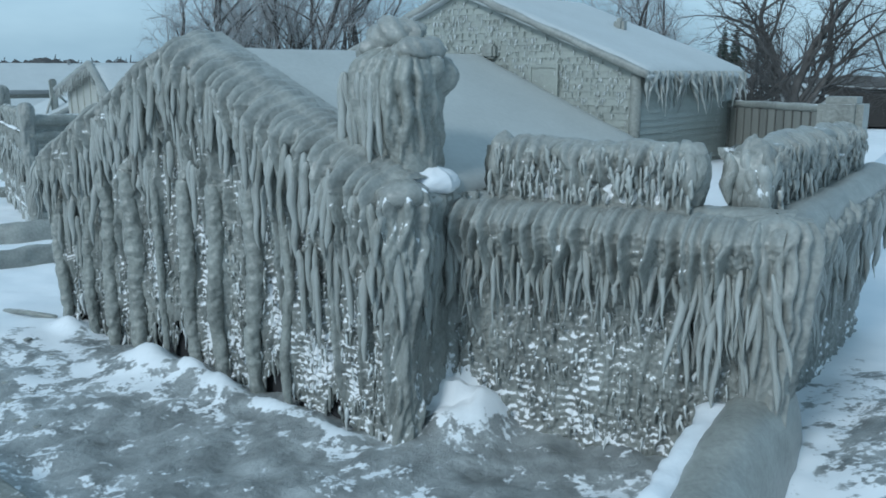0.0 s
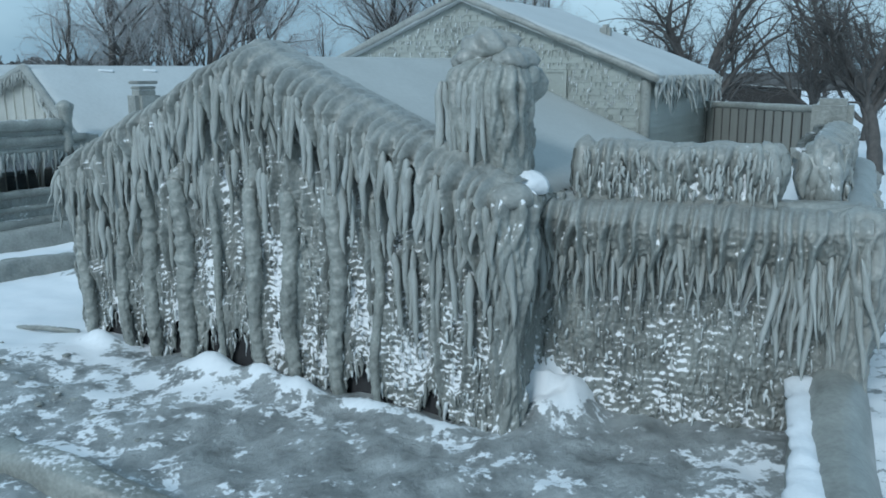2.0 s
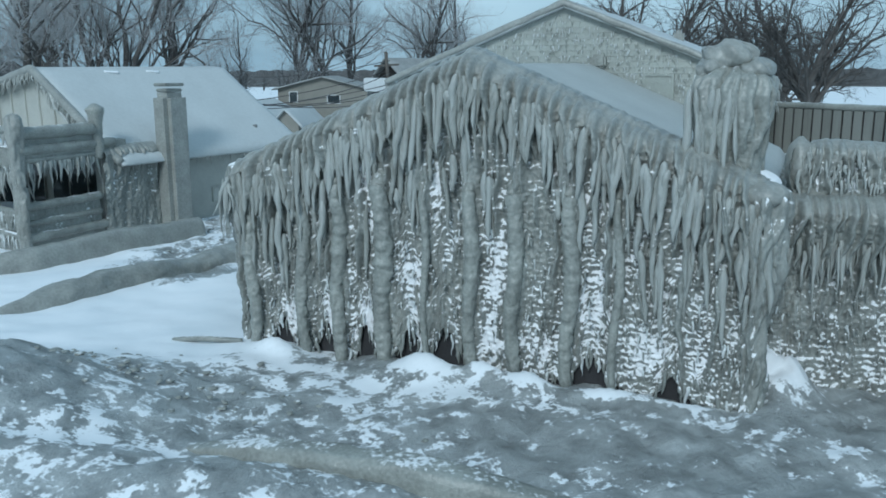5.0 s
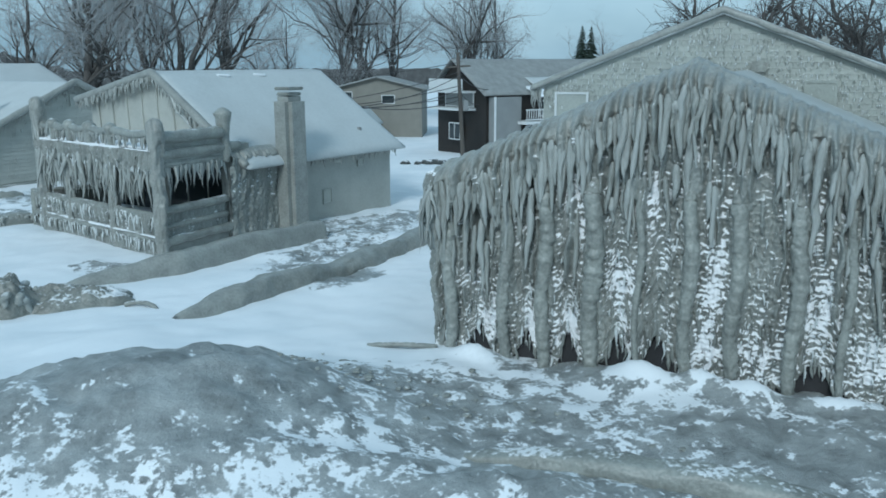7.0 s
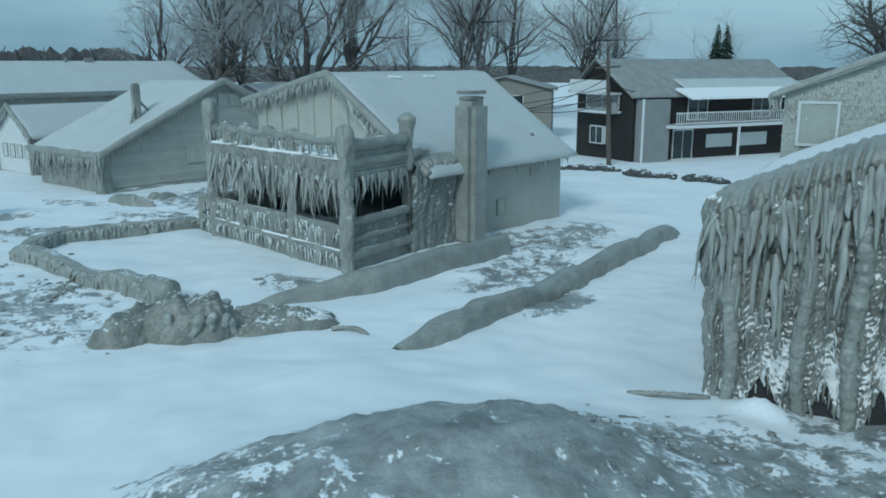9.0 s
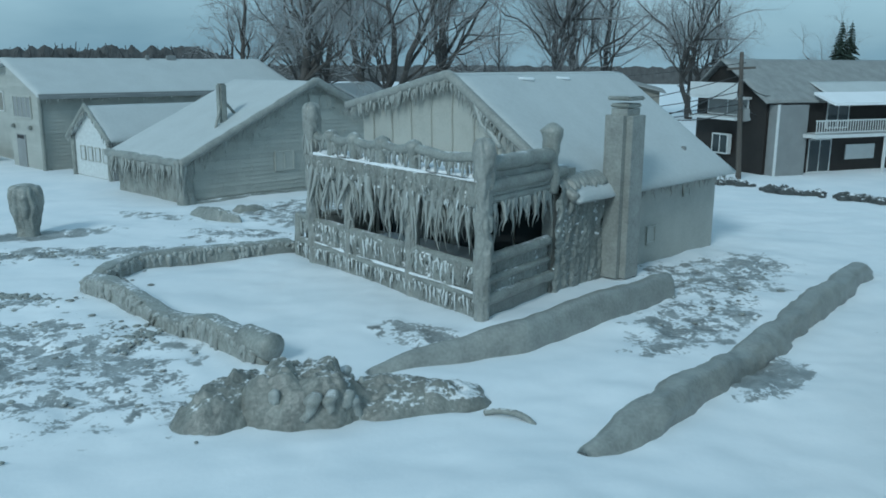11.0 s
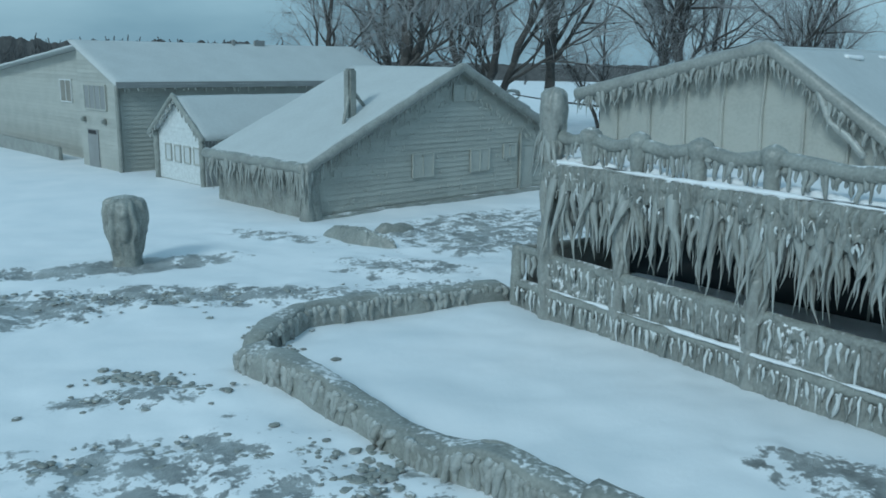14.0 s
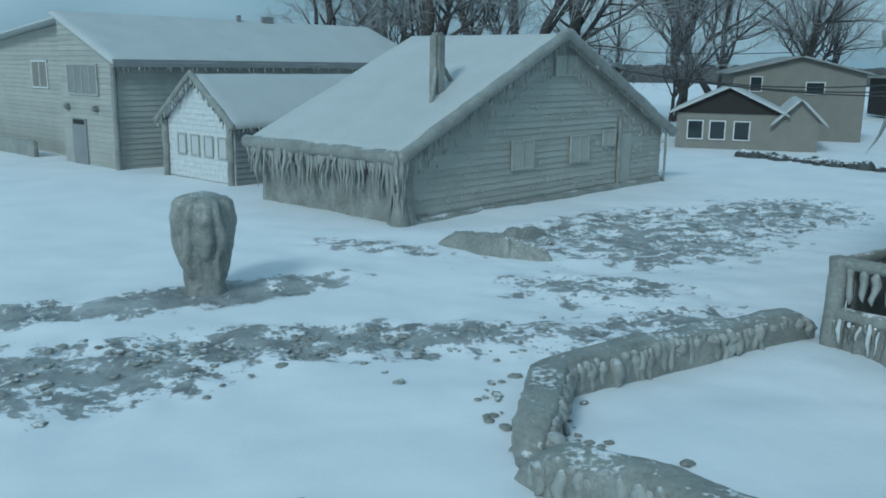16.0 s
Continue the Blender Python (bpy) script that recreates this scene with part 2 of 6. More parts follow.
def box_bm(x0, x1, y0, y1, z0, z1, bevel=0.0, bm=None):
    bm = bm or bmesh.new()
    r = bmesh.ops.create_cube(bm, size=1, matrix=Matrix.Translation(((x0 + x1) / 2, (y0 + y1) / 2, (z0 + z1) / 2)) @ Matrix.Diagonal((x1 - x0, y1 - y0, z1 - z0, 1)))
    if bevel:
        es = list({e for v in r["verts"] for e in v.link_edges})
        bmesh.ops.bevel(bm, geom=es, offset=bevel, segments=2, affect="EDGES")
    return bm


def box(name, x0, x1, y0, y1, z0, z1, mat, parent=None, bevel=0.02, label=""):
    return part(name, box_bm(x0, x1, y0, y1, z0, z1, bevel), mat, parent, label)


def prism_bm(poly, y0, y1):
    """A solid with the outline poly (x, z), from y0 to y1."""
    bm = bmesh.new()
    a = [bm.verts.new((x, y0, z)) for x, z in poly]
    c = [bm.verts.new((x, y1, z)) for x, z in poly]
    bm.faces.new(a)
    bm.faces.new(c[::-1])
    for i in range(len(poly)):
        j = (i + 1) % len(poly)
        bm.faces.new((a[j], a[i], c[i], c[j]))
    bmesh.ops.recalc_face_normals(bm, faces=bm.faces)
    return bm


def tube(points, radii, sides=10, seed=0, rough=0.0, freq=3.0, squash=1.0, drip=0.0):
    """Verts and faces of a closed tube along points; rough: uneven skin; squash: height over width."""
    P = np.asarray(points, float)
    R = np.asarray(radii, float) * np.ones(len(P))
    d = np.gradient(P, axis=0)
    d /= np.linalg.norm(d, axis=1)[:, None] + 1e-9
    up = np.where(np.abs(d[:, 2:3]) > 0.9, np.array([[1.0, 0, 0]]), np.array([[0, 0, 1.0]]))
    s = np.cross(d, up)
    s /= np.linalg.norm(s, axis=1)[:, None] + 1e-9
    w = np.cross(s, d)
    a = np.linspace(0, 2 * math.pi, sides, endpoint=False)
    L = np.concatenate([[0], np.cumsum(np.linalg.norm(np.diff(P, axis=0), axis=1))])
    n = 0.5 if not rough else fbm(L[:, None] * freq + 50, 10 + a[None] * 0 + 2 * np.cos(a)[None] + 2.3, seed, 3) * 0.5 + fbm(L[:, None] * freq + 90, 10 + 2 * np.sin(a)[None], seed + 7, 3) * 0.5
    rr = R[:, None] * (1 + rough * (n - 0.5) * 2) * np.ones(sides)
    V = P[:, None] + s[:, None] * (rr * np.cos(a))[..., None] + w[:, None] * (rr * np.sin(a) * squash)[..., None]
    k = len(P)
    F = grid_faces(k, sides, True).tolist()
    V = np.concatenate([V.reshape(-1, 3), P[:1] - d[:1] * R[0] * 0.3, P[-1:] + d[-1:] * R[-1] * 0.3])
    for j in range(sides):
        F.append([k * sides, (j + 1) % sides, j])
        F.append([k * sides + 1, (k - 1) * sides + j, (k - 1) * sides + (j + 1) % sides])
    return V, F


def join(parts):
    Vs, Fs, o = [], [], 0
    for V, F in parts:
        Vs.append(np.asarray(V, float))
        Fs += [[i + o for i in f] for f in F]
        o += len(V)
    return np.concatenate(Vs), Fs


def resample(points, step):
    P = np.asarray(points, float)
    L = np.concatenate([[0], np.cumsum(np.linalg.norm(np.diff(P, axis=0), axis=1))])
    s = np.linspace(0, L[-1], max(3, int(L[-1] / step)))
    return np.stack([np.interp(s, L, P[:, k]) for k in range(3)], 1)


def thing(name, m, label, category, group="", kind=""):
    e = new(name)
    e.empty_display_size = 0.3
    e.matrix_basis = m
    return tagged(e, label, category, group, kind)


def frame_of(left, right, z=0.0):
    """Pose with x from left to right along a front, y inward, origin at the right end."""
    a = math.atan2(right[1] - left[1], right[0] - left[0])
    return pose(right[0], right[1], z, 0, 0, math.degrees(a)), math.hypot(right[0] - left[0], right[1] - left[1])


# ---- icicle shapes, hanging from the origin, one unit long and one unit wide ----
rng = np.random.default_rng(5)
def icicle_mesh(seed, blunt, name="icicle", bend=0.25, mat=None, n=14, sides=8):
    r = np.random.default_rng(seed)
    h = np.linspace(0, 1, n)
    lump = np.interp(h, np.linspace(0, 1, 6), r.uniform(0.75, 1.25, 6) if blunt else r.uniform(.88, 1.12, 6))
    prof = ((1 - h ** 5) ** 0.6 * (1.05 - .35 * h) if blunt else (1 - h ** 1.1)) * lump + 0.04
    prof = prof * (1 - .5 * np.clip(1 - h * 7, 0, 1))
    w = np.interp(h, np.linspace(0, 1, 6), np.cumsum(r.normal(0, bend * 0.22, 6)))
    q = np.interp(h, np.linspace(0, 1, 6), np.cumsum(r.normal(0, bend * 0.22, 6)))
    A, H = np.meshgrid(np.linspace(0, 2 * math.pi, sides, endpoint=False), np.arange(n), indexing="ij")
    A, H = A.T, H.T
    rad = prof[H] * 0.5 * (1 + .3 * (fbm(4 + np.cos(A) * .8 + h[H] * 5, 4 + np.sin(A) * .8, seed, 3) - .5) * 2)
    V = np.stack([(w - w[0])[H] + rad * np.cos(A), (q - q[0])[H] + rad * np.sin(A), -h[H]], 2).reshape(-1, 3)
    V = np.concatenate([V, [[0, 0, .03], [(w - w[0])[-1], (q - q[0])[-1], -1.03]]])
    F = [f[::-1] for f in grid_faces(n, sides, True).tolist()]
    for j in range(sides):
        F += [[n * sides, j, (j + 1) % sides], [n * sides + 1, (n - 1) * sides + (j + 1) % sides, (n - 1) * sides + j]]
    return mesh_data(name, V, F, mat or M_icicle)


DRIPS = [icicle_mesh(100 + k, True, bend=.62) for k in range(12)]
SPIKES = [icicle_mesh(200 + k, False, bend=1.0) for k in range(12)]

TINY = [icicle_mesh(300 + k, k % 2 == 0, bend=0.8, n=6, sides=5) for k in range(10)]


def hang(parent, kinds, x, y, z, width, length, tilt=(0, 0), name="icicle"):
    ob = new(name, kinds[int(rng.integers(len(kinds)))])
    ob.parent = parent
    ob.matrix_basis = pose(x, y, z, tilt[0], tilt[1], float(rng.uniform(0, 360))) @ Matrix.Diagonal((width, width * rng.uniform(0.8, 1.2), length, 1))
    return ob


def many(name, kinds, rows, parent, mat, label=""):
    """Many small icicles as one mesh; rows of x, y, z, width, length."""
    base = []
    for me in kinds:
        V = np.empty(len(me.vertices) * 3)
        me.vertices.foreach_get("co", V)
        base.append((V.reshape(-1, 3), [list(p.vertices) for p in me.polygons]))
    out = []
    for x, y, z, w, l in rows:
        V, F = base[int(rng.integers(len(base)))]
        a = rng.uniform(0, 6.28)
        c, s = math.cos(a), math.sin(a)
        out.append((np.stack([x + w * (c * V[:, 0] - s * V[:, 1]), y + w * (s * V[:, 0] + c * V[:, 1]), z + l * V[:, 2]], 1), F))
    V, F = join(out)
    ob = piece(name, V, F, mat, parent, label)
    ob["kind"] = "stuff"
    return ob


def lodge(ob, values):
    """Snow lodged on a crust, point by point."""
    ob.data.attributes.new("drift", "FLOAT", "POINT").data.foreach_set("value", np.ascontiguousarray(values, dtype=np.float32).ravel())
    return ob


def make_ribs(n, x0, x1, ztop, lmin, lmax, wmin, wmax, dmin, dmax, slant=(-.06, .06), drop=(0, 0)):
    """Runs of frozen water down a face: rows of centre, top, length, half width, depth, slant, phase."""
    out = []
    for k in range(n):
        x = x0 + (x1 - x0) * (k + rng.uniform(-.5, .5)) / max(1, n - 1)
        z = (float(ztop(np.array([x]))[0]) if callable(ztop) else ztop) - rng.uniform(*drop)
        out.append((x, z, rng.uniform(lmin, lmax), rng.uniform(wmin, wmax), rng.uniform(dmin, dmax), rng.uniform(*slant), rng.uniform(0, 6.28)))
    return out


def rib_relief(X, Z, ribs):
    D = np.zeros_like(X)
    col = X[:, 0]
    for cx, zt, ln, w, dep, sl, ph in ribs:
        reach = w + .08 + abs(sl) * ln
        i0, i1 = np.searchsorted(col, [cx - reach, cx + reach])
        if i1 - i0 < 2:
            continue
        x, z = X[i0:i1], Z[i0:i1]
        t = (zt - z) / ln
        c = cx + sl * (zt - z) + .035 * np.sin(z * 3.1 + ph) + .02 * np.sin(z * 8.3 + ph * 2)
        taper = np.sqrt(np.clip(1 - np.clip(t, 0, 1) ** 3, 0, 1))
        beads = 1 + .08 * np.sin(z * 11 + ph * 3) * np.sin(z * 4.7 + ph)
        d = dep * taper * beads * (1 + .25 * np.clip(t, 0, 1)) * np.sqrt(np.clip(1 - ((x - c) / (w * (.6 + .4 * taper))) ** 2, 0, 1))
        D[i0:i1] = np.maximum(D[i0:i1], d * (t > -.15))
    return D


def ice_sheet(name, x0, x1, zlo, zhi, parent, mat, y=0.0, step=0.05, seed=0, amp=0.12, rib=0.22, label="", out=None, m=None, side=-1, ribs=(), lump=.75, lx=.055, lz=.08, roll=0.0, over=.6, course=0.0, drift=.45, patches=()):
    """A crust of ice on an upright face in the plane y, bulging to side. zlo, zhi: functions of x, or numbers."""
    n = max(4, int((x1 - x0) / step))
    X = np.linspace(x0, x1, n)
    lo = zlo(X) if callable(zlo) else np.full(n, zlo)
    hi = zhi(X) if callable(zhi) else np.full(n, zhi)
    edge = hi.copy()
    if roll:
        hi = hi - roll + roll * 1.5708 + over
    k = max(4, int((hi - lo).max() / step))
    t = np.linspace(0, 1, k)
    Z = lo[:, None] + (hi - lo)[:, None] * t[None]
    XX = X[:, None] + 0 * Z
    wob = 0.25 * (fbm(XX * 1.1, Z * 0.7, seed + 1) - 0.5)
    rr = 1 - np.abs(2 * fbm((XX + wob) / rib, Z * 0.5, seed + 2, 2) - 1) * 1.7
    slip = .35 * (fbm(XX * 2.1, Z * 1.7, seed + 9, 2) - .5)
    lumps = fbm((XX + slip) / lx, (Z + slip * .6) / lz, seed + 3, 3)
    R = rib_relief(XX, Z, ribs) if len(ribs) else 0 * XX
    calm = 1 - .55 * np.clip(R / .12, 0, 1)
    D = amp * (0.5 * np.clip(rr, 0, 1) + lump * (lumps - 0.3) * calm) + R
    if course:
        ph = Z / .125 + .5 * fbm(XX * 1.3, Z * 1.3, seed + 11, 2) + .9 * (vnoise(XX * 14, np.floor(Z / .125) * 3.1, seed + 12) - .5)
        D = D + course * (ph - np.floor(ph)) ** 1.6 * (.25 + 1.1 * vnoise(XX * 11, np.floor(ph) * 2.3, seed + 13)) * calm
    if out is not None:
        D = D + out(XX, Z)
    hollow = np.clip((np.percentile(D, 42) - D) / .05, 0, 1)
    snowy = drift * hollow * sstep(.42, .62, fbm(XX * 2.6, Z * .9, seed + 21, 3))
    for px, pz, qx, qz, w in patches:
        q = ((XX - px) / qx) ** 2 + ((Z - pz) / qz) ** 2
        snowy = snowy + .62 * w * np.exp(-q) * (.3 + 1.3 * fbm(XX * 7, Z * 3.5, seed + 23, 3)) * (.45 + .75 * hollow)
    XX = XX + 0.03 * (fbm(XX * 6, Z * 6, seed + 5, 2) - 0.5)
    Y = y + side * D
    if roll:
        e = Z - (edge[:, None] - roll)
        th = np.clip(e / roll, 0, 1.5708)
        D = D * (1 - .85 * sstep(-.2, .9, e / roll))
        Y = np.where(e > 0, y - side * (roll - (roll + D) * np.cos(th) + np.clip(e - roll * 1.5708, 0, 9)), Y)
        Z = np.where(e > 0, edge[:, None] - roll + (roll + D) * np.sin(th), Z)
    V = np.stack([XX, Y, Z], 2).reshape(-1, 3)
    F = grid_faces(n, k)
    if side > 0:
        F = F[:, ::-1]
    ob = lodge(piece(name, V, F.tolist(), mat, parent, label, m=m), snowy * (e < -roll) if roll else snowy)
    if roll:
        ob.data.materials.append(M_rim)
        far = (e / roll).reshape(-1)[F].mean(1) + .5 * (fbm(V[F[:, 0], 0] * 5, V[F[:, 0], 2] * 5, 8, 2) - .5) > -.75
        ob.data.polygons.foreach_set("material_index", far.astype(np.int32))
    return ob


def lump(name, parent, x, y, z, rx, ry, rz, seed, mat, rough=.3, n=24, m=None):
    """An uneven rounded lump."""
    A, T = np.meshgrid(np.linspace(0, 2 * math.pi, n + 1), np.linspace(0, math.pi, n // 2 + 1), indexing="ij")
    r = 1 + rough * 2 * (fbm(3 + np.cos(A) * np.sin(T) * 1.8 + np.cos(T), 3 + np.sin(A) * np.sin(T) * 1.8, seed, 4) - .5)
    V = np.stack([x + rx * r * np.sin(T) * np.cos(A), y + ry * r * np.sin(T) * np.sin(A), z + rz * r * np.cos(T)], 2)
    return piece(name, V.reshape(-1, 3), grid_faces(n + 1, n // 2 + 1)[:, ::-1].tolist(), mat, parent, m=m)


def draped(name, parent, zs, radii, ribs, mat, seed=0, sides=96, rows=70, amp=.05, centre=None, square=0):
    """A round core with frozen runs down its sides; the ribs are measured along the girth."""
    r0 = max(radii)
    g = 2 * math.pi * r0
    ribs = [(c + o, *q) for c, *q in ribs for o in (-g, 0, g)]
    a = np.linspace(0, 2 * math.pi, sides)
    z = np.linspace(zs[-1], zs[0], rows)
    A, Z = np.meshgrid(a, z, indexing="ij")
    X = A * r0
    R = np.interp(Z, zs, radii) * (1 + .3 * (fbm(2 + np.cos(A) * .9 + Z * .5, 2 + np.sin(A) * .9, seed, 3) - .5)) + rib_relief(X, Z, ribs) * np.clip(np.interp(Z, zs, radii) / r0 * 1.3, 0, 1)
    hollow = np.clip(1 - rib_relief(X, Z, ribs) / .03, 0, 1) * sstep(.45, .6, fbm(3 + np.cos(A) * 2 + Z, 3 + np.sin(A) * 2, seed + 6, 3))
    R = R + amp * (fbm(6 + np.cos(A) * 3, 6 + np.sin(A) * 3 + Z * 5, seed + 4, 3) - .5)
    V = np.stack([R * np.cos(A), R * np.sin(A), Z], 2)
    if square:
        V[..., :2] *= ((np.abs(np.cos(A)) ** square + np.abs(np.sin(A)) ** square) ** (-1 / square))[..., None]
    if centre is not None:
        V[..., 0] += centre(Z)
    return lodge(piece(name, V.reshape(-1, 3), [f[::-1] for f in grid_faces(sides, rows).tolist()], mat, parent), .5 * hollow * (Z < zs[-1] - .8))


# ---- ground ----
A_L, A_R = (-8.45, 18.75), (-0.75, 12.1)
def bump_at(X, Y, x, y, rx, ry, h, ang=0.0, p=1.0):
    c, s = math.cos(radians(ang)), math.sin(radians(ang))
    a, b = (X - x) * c + (Y - y) * s, -(X - x) * s + (Y - y) * c
    return h * np.exp(-((a / rx) ** 2 + (b / ry) ** 2) ** p)


# snow piled along the cottage's foot: place along the front, distance out, radii, height
PILES = [(-9.2, .42, .45, .25, .3), (-5.75, .6, .8, .48, .48), (-4.55, .45, .35, .2, .25), (-3.7, .5, .55, .3, .38), (-2.2, .48, .65, .26, .28), (-.9, .42, .6, .2, .2)]


def ground_height(X, Y):
    Z = -0.2 + 0.14 * (fbm(X * 0.25, Y * 0.25, 3) - 0.5) - 0.008 * np.clip(Y - 35, 0, 60) - 30 * sstep(300, 900, np.hypot(X + 15, Y - 10))
    near = np.exp(-(((X + 12) / 26) ** 2 + ((Y - 28) / 30) ** 2) ** 2)
    Z = Z + 0.10 * (fbm(X * 0.9, Y * 0.9, 5) - 0.5) * near
    Z = Z + 0.2 * (fbm(X * 0.5 + Y * .22, Y * 0.62 - X * .2, 15, 3) - 0.5) * near
    Z = Z + bump_at(X, Y, -13.9, 14.8, 3.4, 2.9, 1.6, 10)
    Z = Z + bump_at(X, Y, -17.6, 14.4, 2.2, 2.4, 0.7)
    Z = Z + bump_at(X, Y, -9.6, 11.2, 3.5, 1.1, 0.55, -20)
    Z = Z + bump_at(X, Y, -15.5, 20.5, 4.0, 2.2, 0.30, 30)
    for lx, d, rx, ry, h in PILES:
        x, y = A_R[0] + .757 * lx - .653 * d, A_R[1] - .653 * lx - .757 * d
        Z = Z + bump_at(X, Y, x, y, rx, ry, h, -41) * (.7 + .6 * fbm(X * 2, Y * 2, 62, 3))
    Z = Z + bump_at(X, Y, 0.35, 12.95, 0.7, 0.85, .95, -25, 1.1) * (.35 + 1.3 * fbm(X * 2.4, Y * 2.4, 61, 4))
    Z = Z + bump_at(X, Y, 7.5, 10.5, 2.5, 3.5, 0.7, -20)
    return Z


def seg_dist(X, Y, a, b):
    dx, dy = b[0] - a[0], b[1] - a[1]
    t = np.clip(((X - a[0]) * dx + (Y - a[1]) * dy) / (dx * dx + dy * dy), 0, 1)
    return np.hypot(X - a[0] - t * dx, Y - a[1] - t * dy)


def ice_cover(X, Y):
    m = np.zeros_like(X)
    def blot(x, y, rx, ry, w, ang=0.0):
        nonlocal m
        m = np.maximum(m, bump_at(X, Y, x, y, rx, ry, w, ang, 2.0))
    blot(-3.0, 10.6, 7.0, 2.2, 0.76, -38)
    blot(-4.5, 9.0, 8.0, 3.0, 0.62, -30)
    blot(2.2, 11.6, 2.2, 1.2, 0.8, -30)
    blot(0.2, 10.9, 2.6, 1.3, 0.8, -35)
    blot(-9.3, 14.5, 3.8, 2.8, 0.64, -41)
    blot(-13.9, 14.8, 4.0, 3.0, 0.82, 10)
    blot(-17.4, 14.6, 2.6, 2.2, 0.62)
    blot(-3.2, 13.7, 4.3, 1.0, 0.74, -41)
    blot(-6.0, 16.0, 2.6, .9, 0.7, -41)
    blot(-26.0, 32.3, 1.7, .6, 0.58, 10)
    blot(-25.4, 30.0, 2.2, .9, 0.58, 5)
    blot(-6.8, 33.6, 2.6, 2.0, 0.58, -42)
    blot(-9.5, 11.0, 4.0, 2.0, 0.67, -20)
    blot(2.0, 8.0, 6.0, 2.5, 0.62)
    blot(7.5, 10.5, 3.0, 6.0, 0.58, -20)
    blot(-23.6, 27.2, 3.2, 4.2, 0.56, 40)
    blot(-26.3, 38.7, 4.2, 1.2, 0.66, 0)
    blot(-31.0, 37.3, 3.6, 1.8, 0.68, 8)
    blot(-21.5, 38.8, 2.6, 1.2, 0.55, 30)
    blot(-28.3, 42.0, 2.8, 0.95, 0.78, 22)
    blot(-31.5, 40.7, 3.6, 0.8, 0.78, 15)
    blot(-19.5, 45.0, 2.6, 0.7, 0.60, -10)
    blot(-18.0, 46.5, 4.5, 3.2, 0.60, 40)
    blot(-13.0, 50.0, 4.5, 2.8, 0.58, 40)
    blot(-21.5, 41.5, 2.2, 1.6, 0.52, -20)
    blot(-9.0, 29.5, 1.4, 3.8, 0.58, -42)
    blot(-6.3, 33.8, 1.8, 4.0, 0.60, -42)
    blot(-15.9, 29.0, 1.6, 0.9, 0.55, -50)
    blot(-9.3, 25.4, 1.8, 0.9, 0.82, 42)
    blot(-19.0, 48.5, 6.0, 1.6, 0.56, 38)
    blot(-25.5, 46.0, 2.2, 0.8, 0.55, -30)
    for lx, d, rx, ry, h in PILES:
        m = m * (1 - bump_at(X, Y, A_R[0] + .757 * lx - .653 * d, A_R[1] - .653 * lx - .757 * d, rx * .9, ry * .9, .9, -41, 2.0))
    m = m * (1 - bump_at(X, Y, 0.35, 12.9, .72, .85, .95, -25, 2.0))
    return m


def spaced(a, b, fa, fb, fine, far, k=26):
    lo = fa - np.geomspace(fine, fa - a, k)[::-1]
    hi = fb + np.geomspace(fine, b - fb, k)
    return np.concatenate([lo, np.arange(fa, fb, fine), [fb], hi])


gx, gy = spaced(-3000, 3000, -36, 9, 0.13, 0), spaced(-3000, 3000, 5, 52, 0.13, 0)
GX, GY = np.meshgrid(gx, gy, indexing="ij")
GI = ice_cover(GX, GY)
rough_ice = np.clip(GI, 0, 1) * ((fbm(GX * 2.0, GY * 2.0, 21, 5) - 0.5) * 0.46 + 0.16 * (fbm(GX * 0.9, GY * 0.9, 22, 3) - .5))
GZ = ground_height(GX, GY) + rough_ice
ground = piece("ground", np.stack([GX, GY, GZ], 2).reshape(-1, 3), grid_faces(len(gx), len(gy)).tolist(), M_ground)
attr = ground.data.attributes.new("ice", "FLOAT", "POINT")
attr.data.foreach_set("value", (GI + 0.16 * (fbm(GX * 0.8, GY * 0.8, 31, 4) - 0.5) * (GI > 0.02)).ravel())
tagged(ground, "snow-covered ground with patches of rough grey ice", "ground", kind="structure")


def gz(x, y):
    return float(ground_height(np.array([float(x)]), np.array([float(y)]))[0])


